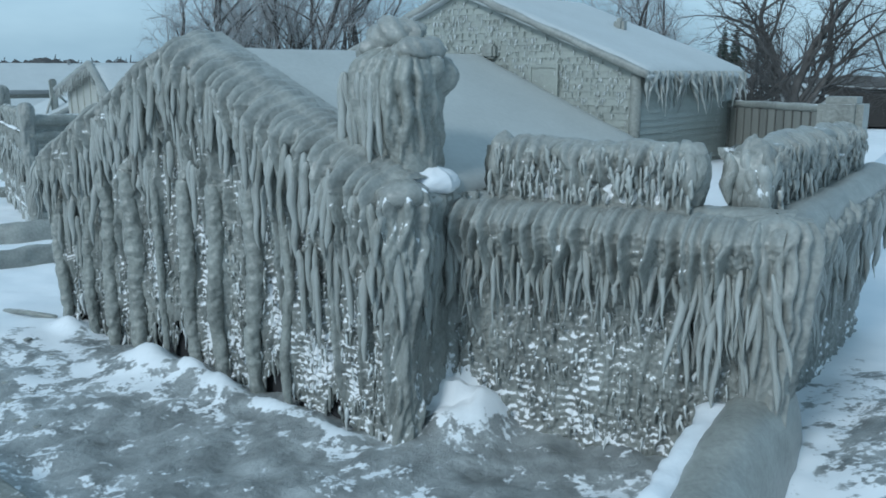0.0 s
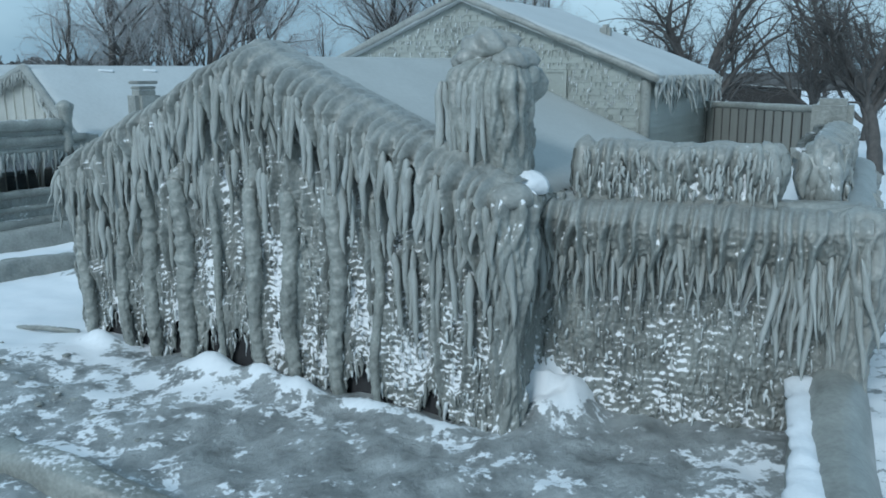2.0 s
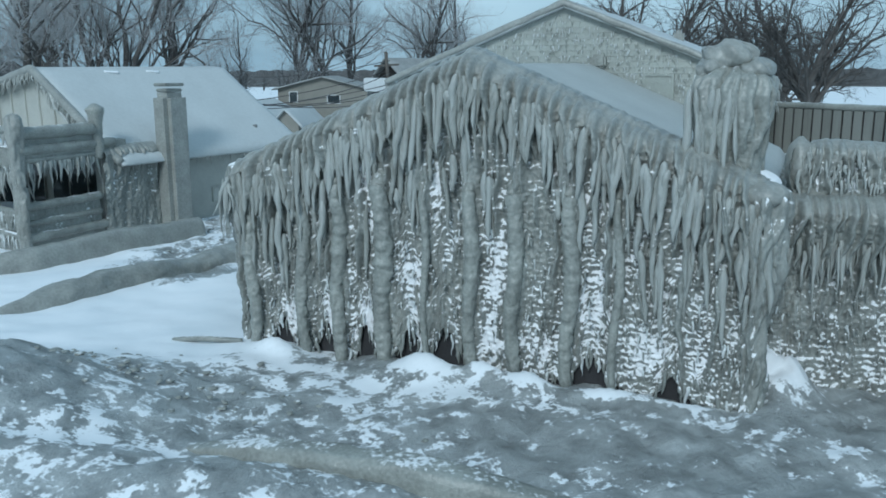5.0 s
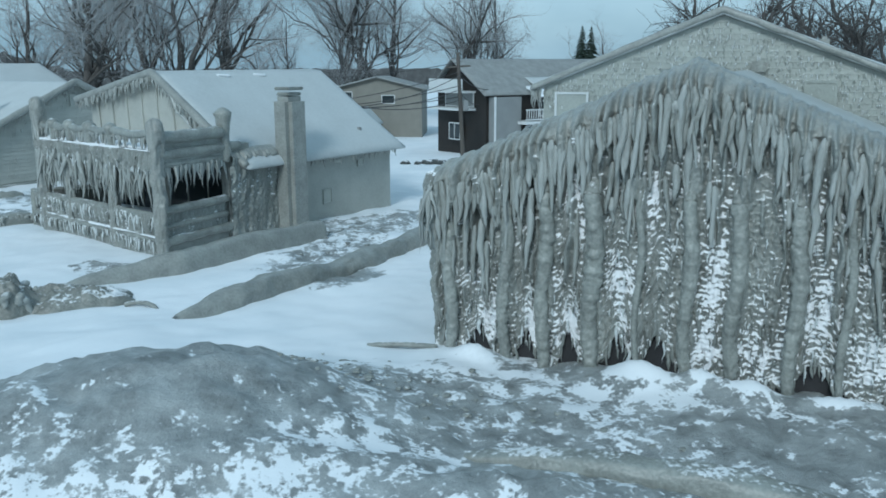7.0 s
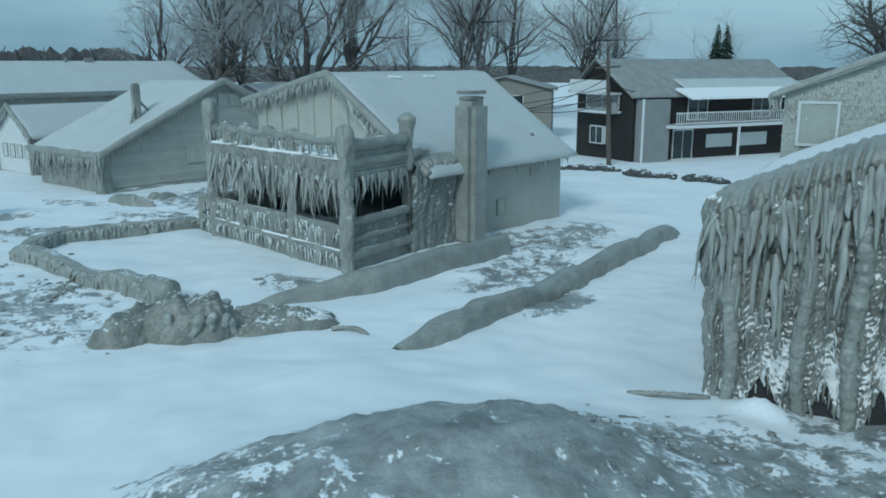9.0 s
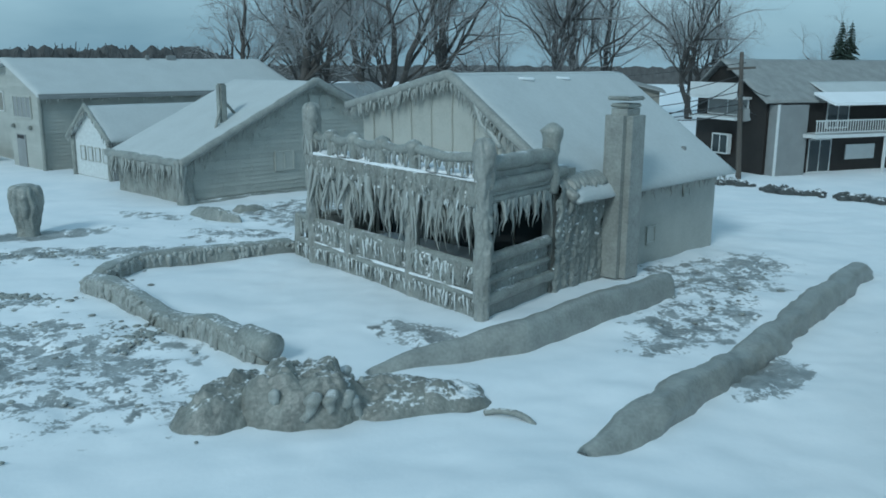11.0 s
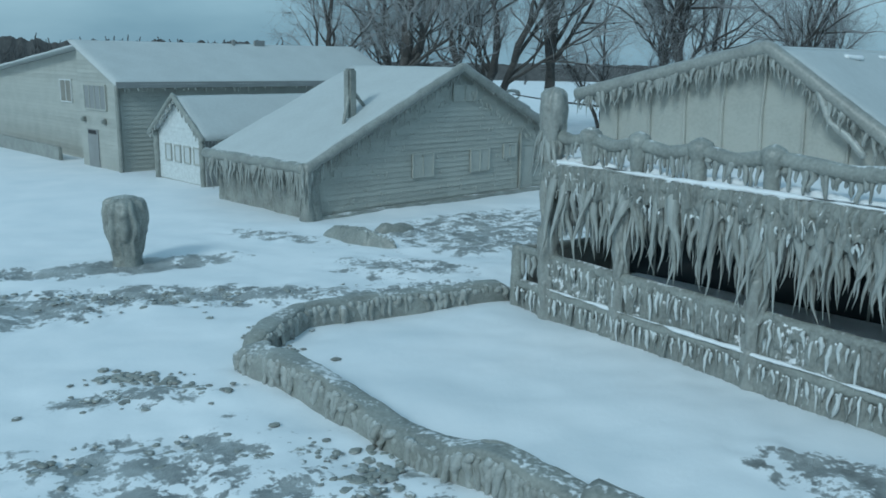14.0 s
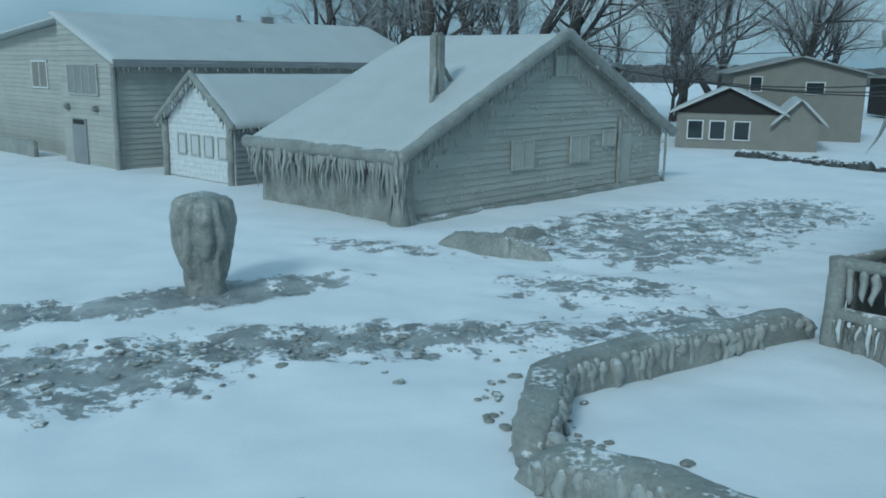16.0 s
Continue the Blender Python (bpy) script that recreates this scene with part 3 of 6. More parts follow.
# ---- houses: local x along the front (right end 0), y inward, z up ----
def slab(name, a, b, y0, y1, thick, mat, parent, label="", seed=0, lump=0.05, step=0.25):
    """A roof slope from a (x, z) to b (x, z), y0 to y1, its upper skin slightly uneven, with rounded rims."""
    a, b = np.array(a, float), np.array(b, float)
    nrm = np.array([-(b - a)[1], (b - a)[0]])
    nrm /= np.linalg.norm(nrm)
    if nrm[1] < 0:
        nrm = -nrm
    L = np.linalg.norm(b - a)
    n, k = max(4, int(L / step)), max(4, int((y1 - y0) / step))
    s, y = np.linspace(0, 1, n), np.linspace(y0, y1, k)
    S, Y = np.meshgrid(s, y, indexing="ij")
    rim = np.minimum(np.minimum(S, 1 - S) * L, np.minimum(Y - y0, y1 - Y))
    T = thick * (0.45 + 0.55 * sstep(0, 0.3, rim)) + lump * (fbm(S * L * 0.8, Y * 0.8, seed, 3) - 0.5)
    X = a[0] + S * (b - a)[0] + nrm[0] * T
    Z = a[1] + S * (b - a)[1] + nrm[1] * T
    top = np.stack([X, Y, Z], 2).reshape(-1, 3)
    bot = np.stack([a[0] + S * (b - a)[0], Y, a[1] + S * (b - a)[1]], 2).reshape(-1, 3)
    F = grid_faces(n, k).tolist()
    F += (grid_faces(n, k)[:, ::-1] + n * k).tolist()
    o = n * k
    for i in range(n - 1):
        F += [[i * k, i * k + o, (i + 1) * k + o, (i + 1) * k], [i * k + k - 1, (i + 1) * k + k - 1, (i + 1) * k + k - 1 + o, i * k + k - 1 + o]]
    for j in range(k - 1):
        F += [[j, j + 1, j + 1 + o, j + o], [o - k + j, o - k + j + o, o - k + j + 1 + o, o - k + j + 1]]
    ob = piece(name, np.concatenate([top, bot]), F, mat, parent, label)
    bm = bmesh.new()
    bm.from_mesh(ob.data)
    bmesh.ops.recalc_face_normals(bm, faces=bm.faces)
    bm.to_mesh(ob.data)
    bm.free()
    return ob


def shell(h, x0, x1, xr, y0, y1, z0, zl, zr, zp, wall, roof, thick=0.2, over=0.35, front=0.3, back=0.3, seed=0, t=0.18, roof_label="", wall_label=""):
    """Four walls with thickness and two roof slopes. xr: the ridge; zl, zr: eave heights; zp: ridge height."""
    part("wall", prism_bm([(x0, z0), (x1, z0), (x1, zr), (xr, zp), (x0, zl)], y0, y0 + t), wall, h, wall_label)
    part("wall", prism_bm([(x0, z0), (x1, z0), (x1, zr), (xr, zp), (x0, zl)], y1 - t, y1), wall, h)
    part("wall", box_bm(x0, x0 + t, y0 + t, y1 - t, z0, zl), wall, h)
    part("wall", box_bm(x1 - t, x1, y0 + t, y1 - t, z0, zr), wall, h)
    sl, sr = (zp - zl) / (xr - x0), (zp - zr) / (x1 - xr)
    slab("roof", (x0 - over, zl - sl * over + 0.01), (xr, zp + 0.01), y0 - front, y1 + back, thick, roof, h, roof_label, seed)
    slab("roof", (x1 + over, zr - sr * over + 0.01), (xr, zp + 0.01), y0 - front, y1 + back, thick, roof, h, roof_label, seed + 5)


def clapboards(h, x0, x1, z0, top, y, mat, pitch=0.16, proud=0.05, side=-1, label="", axis="x"):
    """Siding courses, each a board of its own; top(x) bounds them above."""
    z = z0
    while True:
        xs = np.linspace(x0, x1, 120)
        ok = xs[top(xs) > z + pitch * 0.8]
        if len(ok) < 3:
            break
        a, b = ok[0], ok[-1]
        n = 14
        X = np.linspace(a, b, n)
        w = 0.012 * (vnoise(X * 1.7, X * 0 + z * 9, 4) - 0.5)
        rows = [(0.0, z + 0.004), (proud, z + 0.004), (proud * 0.85, z + 0.03), (0.012, z + pitch)]
        V = np.array([[(xx, y + side * (d + (ww if d > 0.01 else 0)), zz) for d, zz in rows] for xx, ww in zip(X, w)]).reshape(-1, 3)
        if axis == "y":
            V = np.stack([V[:, 1], V[:, 0], V[:, 2]], 1)
        F = grid_faces(n, 4).tolist()
        F += [[0, 1, 2, 3], [(n - 1) * 4 + k for k in (3, 2, 1, 0)]]
        piece("clapboard", V, F, mat, h, smooth=False)
        z += pitch


def rim_ice(h, pts, radius, name="ice_rim", seed=0, rough=0.35, mat=None, squash=1.0, freq=2.0, label=""):
    P = resample(pts, 0.12)
    V, F = tube(P, radius, 12, seed, rough, freq, squash)
    return piece(name, V, F, mat or M_ice, h, label)


# ---- cottage in front, wholly cased in ice ----
MA, WA = frame_of(A_L, A_R)
ZA0, ZA_E, ZA_P, DA = -0.35, 3.35, 5.5, 8.0
cottage = thing("iced_cottage", MA, "small gabled cottage wholly encased in thick grey ice", "house")
shell(cottage, -WA, 0, -WA / 2, 0.15, DA, ZA0, ZA_E, ZA_E, ZA_P, M_icewall, M_iceroof, 0.28, 0.2, 0.1, 0.2, 11, roof_label="smooth frosted ice over the roof")
def rakeA(x):
    return ZA_P - (ZA_P - ZA_E) * np.abs(x + WA / 2) / (WA / 2)
COLS = [(-9.85, .13), (-8.63, .12), (-7.8, .14), (-6.81, .17), (-4.96, .13), (-4.1, .14), (-3.05, .14), (-2.2, .08), (-5.9, .07)]
def bulgeA(X, Z):
    top = rakeA(X)
    return 0.16 * sstep(1.0, 0.1, top - Z) * (0.6 + 0.5 * fbm(X / 0.3, Z * 0.5, 77, 2)) + 0.14 * (fbm(X / 0.5, Z / 0.9, 78, 2) - 0.4) 
RIBS_A = make_ribs(54, -WA, .1, lambda x: rakeA(x) + .5, 1.2, 2.3, .05, .08, .24, .38, (-.1, .1)) + make_ribs(26, -WA, .1, lambda x: rakeA(x) + .2, .7, 1.5, .03, .045, .1, .18, (-.1, .1)) \
    + make_ribs(34, -WA, .1, rakeA, .6, 1.9, .04, .065, .16, .26, (-.08, .08), (1.0, 2.0)) + make_ribs(44, -WA, .1, 2.4, .3, 1.0, .03, .045, .07, .12, (-.12, .12), (.0, 1.8)) \
    + [(cx, 3.5, 3.9, r * 1.25, .14, 0, cx) for cx, r in COLS]
GAPS = [(-6.3, .22, .8), (-5.5, .3, .85), (-2.65, .42, .62), (-8.2, .2, .6), (-9.25, .22, .6), (-7.3, .15, .7), (-1.2, .2, .45)]
def footA(x):
    return ZA0 + .12 * fbm(x * 1.9, x * 0, 66, 3) + .14 * vnoise(x * 9, x * 0, 67) + sum(h * np.exp(-((x - c) / w) ** 2) for c, w, h in GAPS)
ice_sheet("ice_crust", -WA - 0.1, 0.16, footA, lambda x: rakeA(x) + 0.4, cottage, M_icewall, 0.1, 0.023, 1, 0.13, 0.2, roll=.3, over=.5, label= "lumpy grey ice crust with snow lodged on it", out=bulgeA, ribs=RIBS_A, lump=.95, lz=.12, course=.05,
          drift=.5, patches=[(-4.52, .9, .16, .8, 1.1), (-8.95, .6, .22, .45, .9), (-8.15, .8, .16, .5, .9), (-7.2, .6, .2, .45, .9), (-5.35, .9, .13, .7, 1.0), (-4.5, .35, .4, .4, .9), (-3.6, .4, .22, .4, .8), (-.6, .35, .5, .5, .7), (-1.8, .5, .5, .5, .6),
                             (-4.0, 3.3, .5, .12, .8), (-5.4, 3.45, .7, .12, .8), (-3.0, 3.2, .5, .14, .7), (-7.2, 3.5, .5, .1, .5), (-2.6, 1.4, .7, .6, .45)])
# Dark strip added behind the crust: shade painted into the gaps at its foot.
box("foundation", -WA, 0, .1, .16, ZA0 - .1, .55, M_dark, cottage, 0)
ice_sheet("ice_crust", 0.0, DA, ZA0, ZA_E + 0.1, cottage, M_icewall, 0.0, 0.06, 2, 0.15, 0.2, m=pose(0, 0, 0, 0, 0, 90), ribs=make_ribs(60, 0, DA, ZA_E, .8, 2.5, .06, .12, .14, .3))
for k in range(24):
    hang(cottage, DRIPS, .12 + rng.uniform(0, .12), .1 + rng.uniform(0, 2.4), 3.3 - rng.uniform(0, .6), rng.uniform(.14, .24), rng.uniform(.7, 1.8))
for cx, r in COLS:
    z = np.linspace(min(3.75, rakeA(np.array([cx]))[0] - .45), gz(*(MA @ Vector((cx, -0.2, 0))).xy) - 0.1, 170)
    P = np.stack([cx + 0.05 * np.sin(z * 2.3 + cx * 7), -0.16 + 0.04 * np.sin(z * 1.7 + cx) + .3 * sstep(z[0] - .5, z[0], z), z], 1)
    V, F = tube(P, r * (0.88 + 0.18 * np.sin(np.linspace(0.2, 3.4, 170))) * (0.92 + 0.16 * fbm(z * 4, z * 0 + cx, 3, 3)), 28, int(-cx * 10), 0.45, 9.0)
    piece("ice_column", V, F, M_ice, cottage, "thick ribbed column of ice")
for k in range(150):
    x = -WA - .05 + (WA + .2) * (k + rng.uniform(-.45, .45)) / 149
    hang(cottage, DRIPS, x, -0.27 + rng.uniform(-.07, .05), rakeA(x) + rng.uniform(-.18, .06), rng.uniform(.1, .17), rng.uniform(.5, 1.4), (rng.uniform(-1, 4), rng.uniform(-7, 7)))
for k in range(60):
    x = rng.uniform(-WA, .1)
    hang(cottage, DRIPS, x, -0.14 + rng.uniform(-.05, .03), rakeA(x) - rng.uniform(.7, 1.7), rng.uniform(.09, .15), rng.uniform(.5, 1.4), (rng.uniform(-1, 2), rng.uniform(-5, 5)))
for k in range(40):
    hang(cottage, SPIKES, -WA - rng.uniform(-.15, .3), rng.uniform(-.4, 1.6) if k % 2 else -rng.uniform(0, .4), ZA_E + rng.uniform(-.3, .05), rng.uniform(.07, .15), rng.uniform(.6, 1.3), (rng.uniform(-8, 8), rng.uniform(2, 26)))
slab("roof_snow", (-WA - .2, ZA_E + .2), (-WA / 2 - .5, ZA_P + .08), .9, DA, .07, M_snow, cottage, "snow lying on the far roof slope", 13, .08)
rows = []
for x in np.arange(-WA, 0, 0.08):
    rows.append((x, -0.02 + rng.uniform(-.08, .06), float(footA(np.array([x]))[0]) + rng.uniform(.05, .3), rng.uniform(.05, .11), rng.uniform(.2, .5)))
for k in range(1100):
    x = rng.uniform(-WA, 0.05)
    rows.append((x, -0.06 + rng.uniform(-.05, .03), rng.uniform(.2, rakeA(x) - 1.2), rng.uniform(.03, .06), rng.uniform(.08, .25)))
many("drip_fringe", TINY, [q for k, q in enumerate(rows) if k % 4], cottage, M_icewall, "small frozen drips crusted with snow")
many("drip_fringe", TINY, rows[::4], cottage, M_frost, "small white drips")
# capping ice over the front corner
for q, r in ((.1, .24), (-WA + .02, .18)):
    e = draped("corner_column", cottage, [-.45, 0, 1.5, 2.8, 3.4, 3.62, 3.72], [r, r * .9, r * .9, r * 1.1, r * 1.25, r * .9, .02],
               make_ribs(14, 0, 7.85 * r, 3.4, .8, 2.2, .05, .09, .08, .2) + make_ribs(24, 0, 7.85 * r, 2.4, .3, 1.0, .03, .06, .04, .1, (-.1, .1), (0, 2)), M_icewall, 14, 80, 140, .14)
    e.matrix_basis = pose(q, .12, 0, 0, 0, 100)
    lump("corner_cap", cottage, q, .14, 3.5, r * 1.5, r * 1.6, .24, int(r * 100), M_rim, .3, 30)
for k in range(34):
    hang(cottage, DRIPS, .02 + rng.uniform(-.25, .35), -.12 + rng.uniform(-.18, .5), 3.45 - rng.uniform(0, .7), rng.uniform(.1, .2), rng.uniform(.6, 1.6), (rng.uniform(-3, 4), rng.uniform(-6, 4)))
lump("snow_cap", cottage, -.05, .95, 3.62, .36, .5, .2, 52, M_snow, .35, 36)["label"] = "small white snow drift behind the corner"
chimney = thing("iced_chimney", MA @ pose(-0.5, .85, 3.45), "square chimney buried under hooded and hanging grey ice", "chimney")
CZ, CR = [-.5, .2, .9, 1.4, 1.75, 1.95, 2.1, 2.2], [.47, .46, .49, .53, .54, .46, .28, .02]
FINGERS = make_ribs(11, 1.35, 2.75, 2.1, 1.3, 1.75, .065, .095, .16, .25, (-.04, .04))
HOOD = make_ribs(5, 2.7, 3.3, 2.1, .9, 1.6, .06, .1, .1, .18, (-.1, .1)) + make_ribs(6, -.35, .9, 2.15, .45, .75, .12, .2, .1, .17, (-.15, .15)) + make_ribs(4, .9, 1.4, 2.1, .8, 1.5, .08, .12, .1, .2)
RUNS = make_ribs(20, 0, 3.4, 1.4, .3, 1.0, .03, .06, .03, .07, (-.1, .1), (0, 1))
draped("shaft", chimney, CZ, CR, FINGERS + HOOD + RUNS, M_ice, 8, 190, 130, .09, square=3.2)
for x, y, z, rx, ry, rz, q in ((-.2, -.05, 2.3, .4, .34, .26, 1), (-.02, .0, 2.36, .34, .3, .17, 2), (.3, -.02, 2.08, .3, .4, .2, 3), (-.42, -.2, 2.12, .22, .28, .2, 4)):
    lump("cap", chimney, x, y, z, rx, ry, rz, 80 + q, M_rim, .42, 44)
for k in range(9):
    hang(chimney, DRIPS, -.68 + .09 * k, -.6 - .05 * math.sin(k * 1.9), 1.75, rng.uniform(.11, .17), rng.uniform(1.1, 1.5), (rng.uniform(0, 3), rng.uniform(-3, 3)))

# ---- raised terrace beside the cottage, its retaining wall draped in ice ----
def flat_prism(poly, z0, z1):
    bm = bmesh.new()
    a = [bm.verts.new((x, y, z0)) for x, y in poly]
    c = [bm.verts.new((x, y, z1)) for x, y in poly]
    bm.faces.new(a)
    bm.faces.new(c[::-1])
    for i in range(len(poly)):
        j = (i + 1) % len(poly)
        bm.faces.new((a[i], a[j], c[j], c[i]))
    bmesh.ops.recalc_face_normals(bm, faces=bm.faces)
    return bm


TL, TR = (0.0, 13.35), (4.0, 11.0)
MT, WT = frame_of(TL, TR)
terrace = thing("terrace", MT, "raised terrace with an ice-draped retaining wall", "terrace", kind="structure")
inv = MT.inverted()
TP = [inv @ Vector((x, y, 0)) for x, y in ((0.0, 13.5), (3.9, 11.15), (8.4, 17.6), (13.5, 26.0), (9.5, 30.0), (0.5, 24.0))]
part("deck", flat_prism([p.xy for p in TP], -0.4, 3.05), M_snow, terrace, "snow-covered terrace floor")
def bulgeT(X, Z):
    return 0.45 * sstep(1.9, 3.1, Z) * (0.6 + 0.7 * fbm(X / 0.25, Z * .4, 71, 2))  + 0.1 * (fbm(X / .5, Z / .6, 72, 2) - .5)
RIBS_T = make_ribs(24, -WT, .1, 3.1, .8, 1.6, .045, .075, .2, .34, (-.16, .02)) + make_ribs(18, -WT, .1, 3.2, .25, .6, .03, .05, .08, .16) + make_ribs(46, -WT, .1, 2.2, .4, 1.0, .03, .06, .05, .1, (-.1, .05), (0, 1.4))
ice_sheet("ice_crust", -WT - 0.3, 0.5, -0.4, 3.36, terrace, M_icewall, 0.0, 0.024, 15, 0.13, 0.2, "brownish ice crust flecked with snow", bulgeT, ribs=RIBS_T, lump=.95, lz=.12, course=.05, roll=.22, over=.2, drift=.25, patches=[(x, 2.82, .13, .09, 1.0) for x in np.arange(-WT + .3, -.6, .33)] + [(-3.9, .3, .5, .5, .9), (-3.0, .1, .6, .3, .6), (-1.5, .05, .9, .25, .6)])
for k in range(84):
    x = -WT - .1 + (WT + .5) * (k + rng.uniform(-.4, .4)) / 83
    hang(terrace, SPIKES, x, -.36 + rng.uniform(-.1, .1), 2.75 + rng.uniform(-.35, .15), rng.uniform(.06, .13), rng.uniform(.5, 1.1) * (1.15 if x > -1.6 else 1), (rng.uniform(-2, 5), rng.uniform(0, 10) * (1.8 if x > -1.6 else 0.7)))
for k in range(60):
    x = -WT - .1 + (WT + .45) * (k + rng.uniform(-.4, .4)) / 59
    hang(terrace, DRIPS, x, -.3 + rng.uniform(-.08, .06), 3.12 + rng.uniform(-.25, .05), rng.uniform(.08, .14), rng.uniform(.5, 1.2), (rng.uniform(-1, 4), rng.uniform(-2, 9)))
rows = [(rng.uniform(-WT, 0), -.12 + rng.uniform(-.06, .04), rng.uniform(0, 2.0), rng.uniform(.03, .06), rng.uniform(.08, .25)) for k in range(420)]
many("drip_fringe", TINY, [q for k, q in enumerate(rows) if k % 5], terrace, M_icewall)
many("drip_fringe", TINY, rows[::5], terrace, M_frost, "small white drips")
# parapet: a railing cased in ice, with a gap for steps
def ice_railing(x0, x1, y0, y1, z0, z1, m, seed):
    h = thing("ice_railing", m, "solid railing cased in drooping grey ice, snow along its foot", "railing")
    P = resample([(x0 + .15, (y0 + y1) / 2, z1 - .24), (x1 - .15, (y0 + y1) / 2, z1 - .24)], .08)
    V, F = tube(P, .27, 20, seed, .45, 3.0, .72)
    piece("top_ice", V, F, M_ice, h)
    part("core", box_bm(x0 + .1, x1 - .1, y0 + .1, y1 - .1, z0 - .3, z1 - .25), M_icewall, h)
    n = int((x1 - x0) * 8)
    ribs = make_ribs(n, x0, x1, z1 - .05, .35, .95, .035, .07, .1, .22, (-.2, .2)) + make_ribs(n, x0, x1, z1 - .3, .2, .6, .025, .05, .06, .16, (-.2, .2))
    ice_sheet("ice_crust", x0, x1, z0 - .1, lambda x: z1 - .04 + .16 * (fbm(x * 1.6, x * 0, seed, 3) - .4) - .3 * np.exp(-((x - x0) / .16) ** 2) - .3 * np.exp(-((x - x1) / .16) ** 2), h, M_icewall, y0 + .08, .024, seed + 1, .13, .2, ribs=ribs, roll=.2, over=.05, drift=.5, patches=[(x0 + f * (x1 - x0), z0 + .2, .07, .3, 1.2) for f in (.12, .3, .45, .52, .6, .72, .85)] + [(x0 + f * (x1 - x0), z0, .2, .1, 1.0) for f in (.1, .25, .5, .7)])
    ice_sheet("ice_crust", x0, x1, z0 - .1, z1 - .12, h, M_icewall, y1 - .08, .05, seed + 2, .13, .2, ribs=ribs, side=1)
    rows = []
    for k in range(int((x1 - x0) * 40)):
        rows.append((rng.uniform(x0, x1), y0 + rng.uniform(-.16, -.02), z1 - rng.uniform(.1, .75), rng.uniform(.04, .09), rng.uniform(.15, .4)))
    many("drip_fringe", TINY, rows, h, M_icicle)
    for xe, sd in ((x0 + .1, 1), (x1 - .1, -1)):
        ice_sheet("ice_crust", y0, y1, z0 - .1, z1 - .15, h, M_icewall, -xe if sd < 0 else -xe, .04, seed + 3, .12, .2, ribs=make_ribs(6, y0, y1, z1 - .15, .4, .9, .08, .14, .12, .2), m=pose(0, 0, 0, 0, 0, 90), side=sd)
    return h


rail = ice_railing(-3.8, -0.8, .05, .6, 3.3, 4.3, MT, 60)
MR, WR = frame_of((3.85, 11.05), (8.3, 17.4))
# return wall that runs back, with sagging ice on its outer side
for q in (-3.72, -.9):
    lump("end_ice", rail, q, .32, 3.85, .26, .36, .46, int(-q * 10), M_rim, m=None)
flank = thing("return_wall", MR, "tall retaining wall sheathed in sagging grey ice", "wall")
part("core", box_bm(-WR + .25, .6, -.1, .5, -.5, 3.05), M_icewall, flank)
P = resample([(-WR + .1, -.3, 3.06), (-WR + 1.2, -.32, 3.08), (-WR * .5, -.3, 3.1), (.6, -.3, 3.12)], .1)
V, F = tube(P, np.interp(np.arange(len(P)), [0, 8, len(P)], [.32, .38, .4]), 22, 33, .18, 1.2, .75)
piece("top_ice", V, F, M_rim, flank)
RIBS_R = make_ribs(60, -WR, .6, 3.3, .9, 2.2, .05, .09, .12, .24, (-.15, .1)) + make_ribs(60, -WR, .6, 2.2, .4, 1.2, .05, .09, .05, .12, (-.15, .1), (0, 1.4))
ice_sheet("ice_crust", -WR - .05, .65, -.4, lambda x: 3.34 + .01 * x, flank, M_icewall, -.12, .035, 17, .14, .22, "", lambda X, Z: .42 * sstep(1.0, 3.1, Z) * (.6 + .6 * fbm(X / .3, Z * .4, 18, 2)), ribs=RIBS_R, roll=.26, over=.3, lump=1.1)
for k in range(70):
    x = -WR + (WR + .5) * (k + rng.uniform(-.4, .4)) / 69
    hang(flank, DRIPS if k % 2 else SPIKES, x, -.6 + rng.uniform(-.1, .1), 2.85 + rng.uniform(-.3, .15), rng.uniform(.12, .2), rng.uniform(.6, 1.5), (rng.uniform(-2, 6), rng.uniform(-8, 6)))
# railing along the return wall, joining the tall post
rail2 = ice_railing(-WR + .75, -.5, -.12, .4, 3.3, 4.32, MR, 64)
for k in range(14):
    hang(rail2, DRIPS, -WR + .75 + rng.uniform(-.12, .15), rng.uniform(-.1, .4), rng.uniform(3.95, 4.2), rng.uniform(.14, .22), rng.uniform(.5, .85), (rng.uniform(-3, 3), rng.uniform(2, 14)))
lump("end_ice", rail2, -WR + .86, .14, 3.88, .28, .36, .44, 31, M_rim, .4, 44)
lump("end_ice", rail2, -WR + .74, .0, 3.55, .2, .22, .4, 32, M_icewall, .5, 36)
lump("end_ice", flank, -WR + .05, -.15, 2.95, .42, .42, .4, 3, M_rim, .3, 36)
lump("end_ice", flank, -WR - .0, .0, 2.2, .36, .45, .9, 4, M_icewall, .4, 44)
e = draped("corner_column", terrace, [-.45, 0, 1.5, 2.8, 3.2, 3.38, 3.45], [.3, .3, .34, .44, .42, .3, .02], make_ribs(18, 0, 2.7, 3.2, .8, 2.2, .05, .09, .1, .24, (-.1, .1)) + make_ribs(24, 0, 2.7, 2.4, .3, 1.0, .03, .06, .04, .1, (-.1, .1), (0, 2)), M_rim, 24, 80, 110, .08)
e.matrix_basis = pose(.3, .02, 0, 0, 0, 100)
lump("end_ice", terrace, -WT - .15, .1, 3.12, .3, .35, .3, 8, M_rim)
for k in range(40):
    hang(flank, DRIPS, -WR - .3 + rng.uniform(-.15, .15), rng.uniform(-.6, .8), rng.uniform(2.3, 3.05), rng.uniform(.08, .15), rng.uniform(.7, 1.7), (rng.uniform(-4, 4), -rng.uniform(0, 14)))
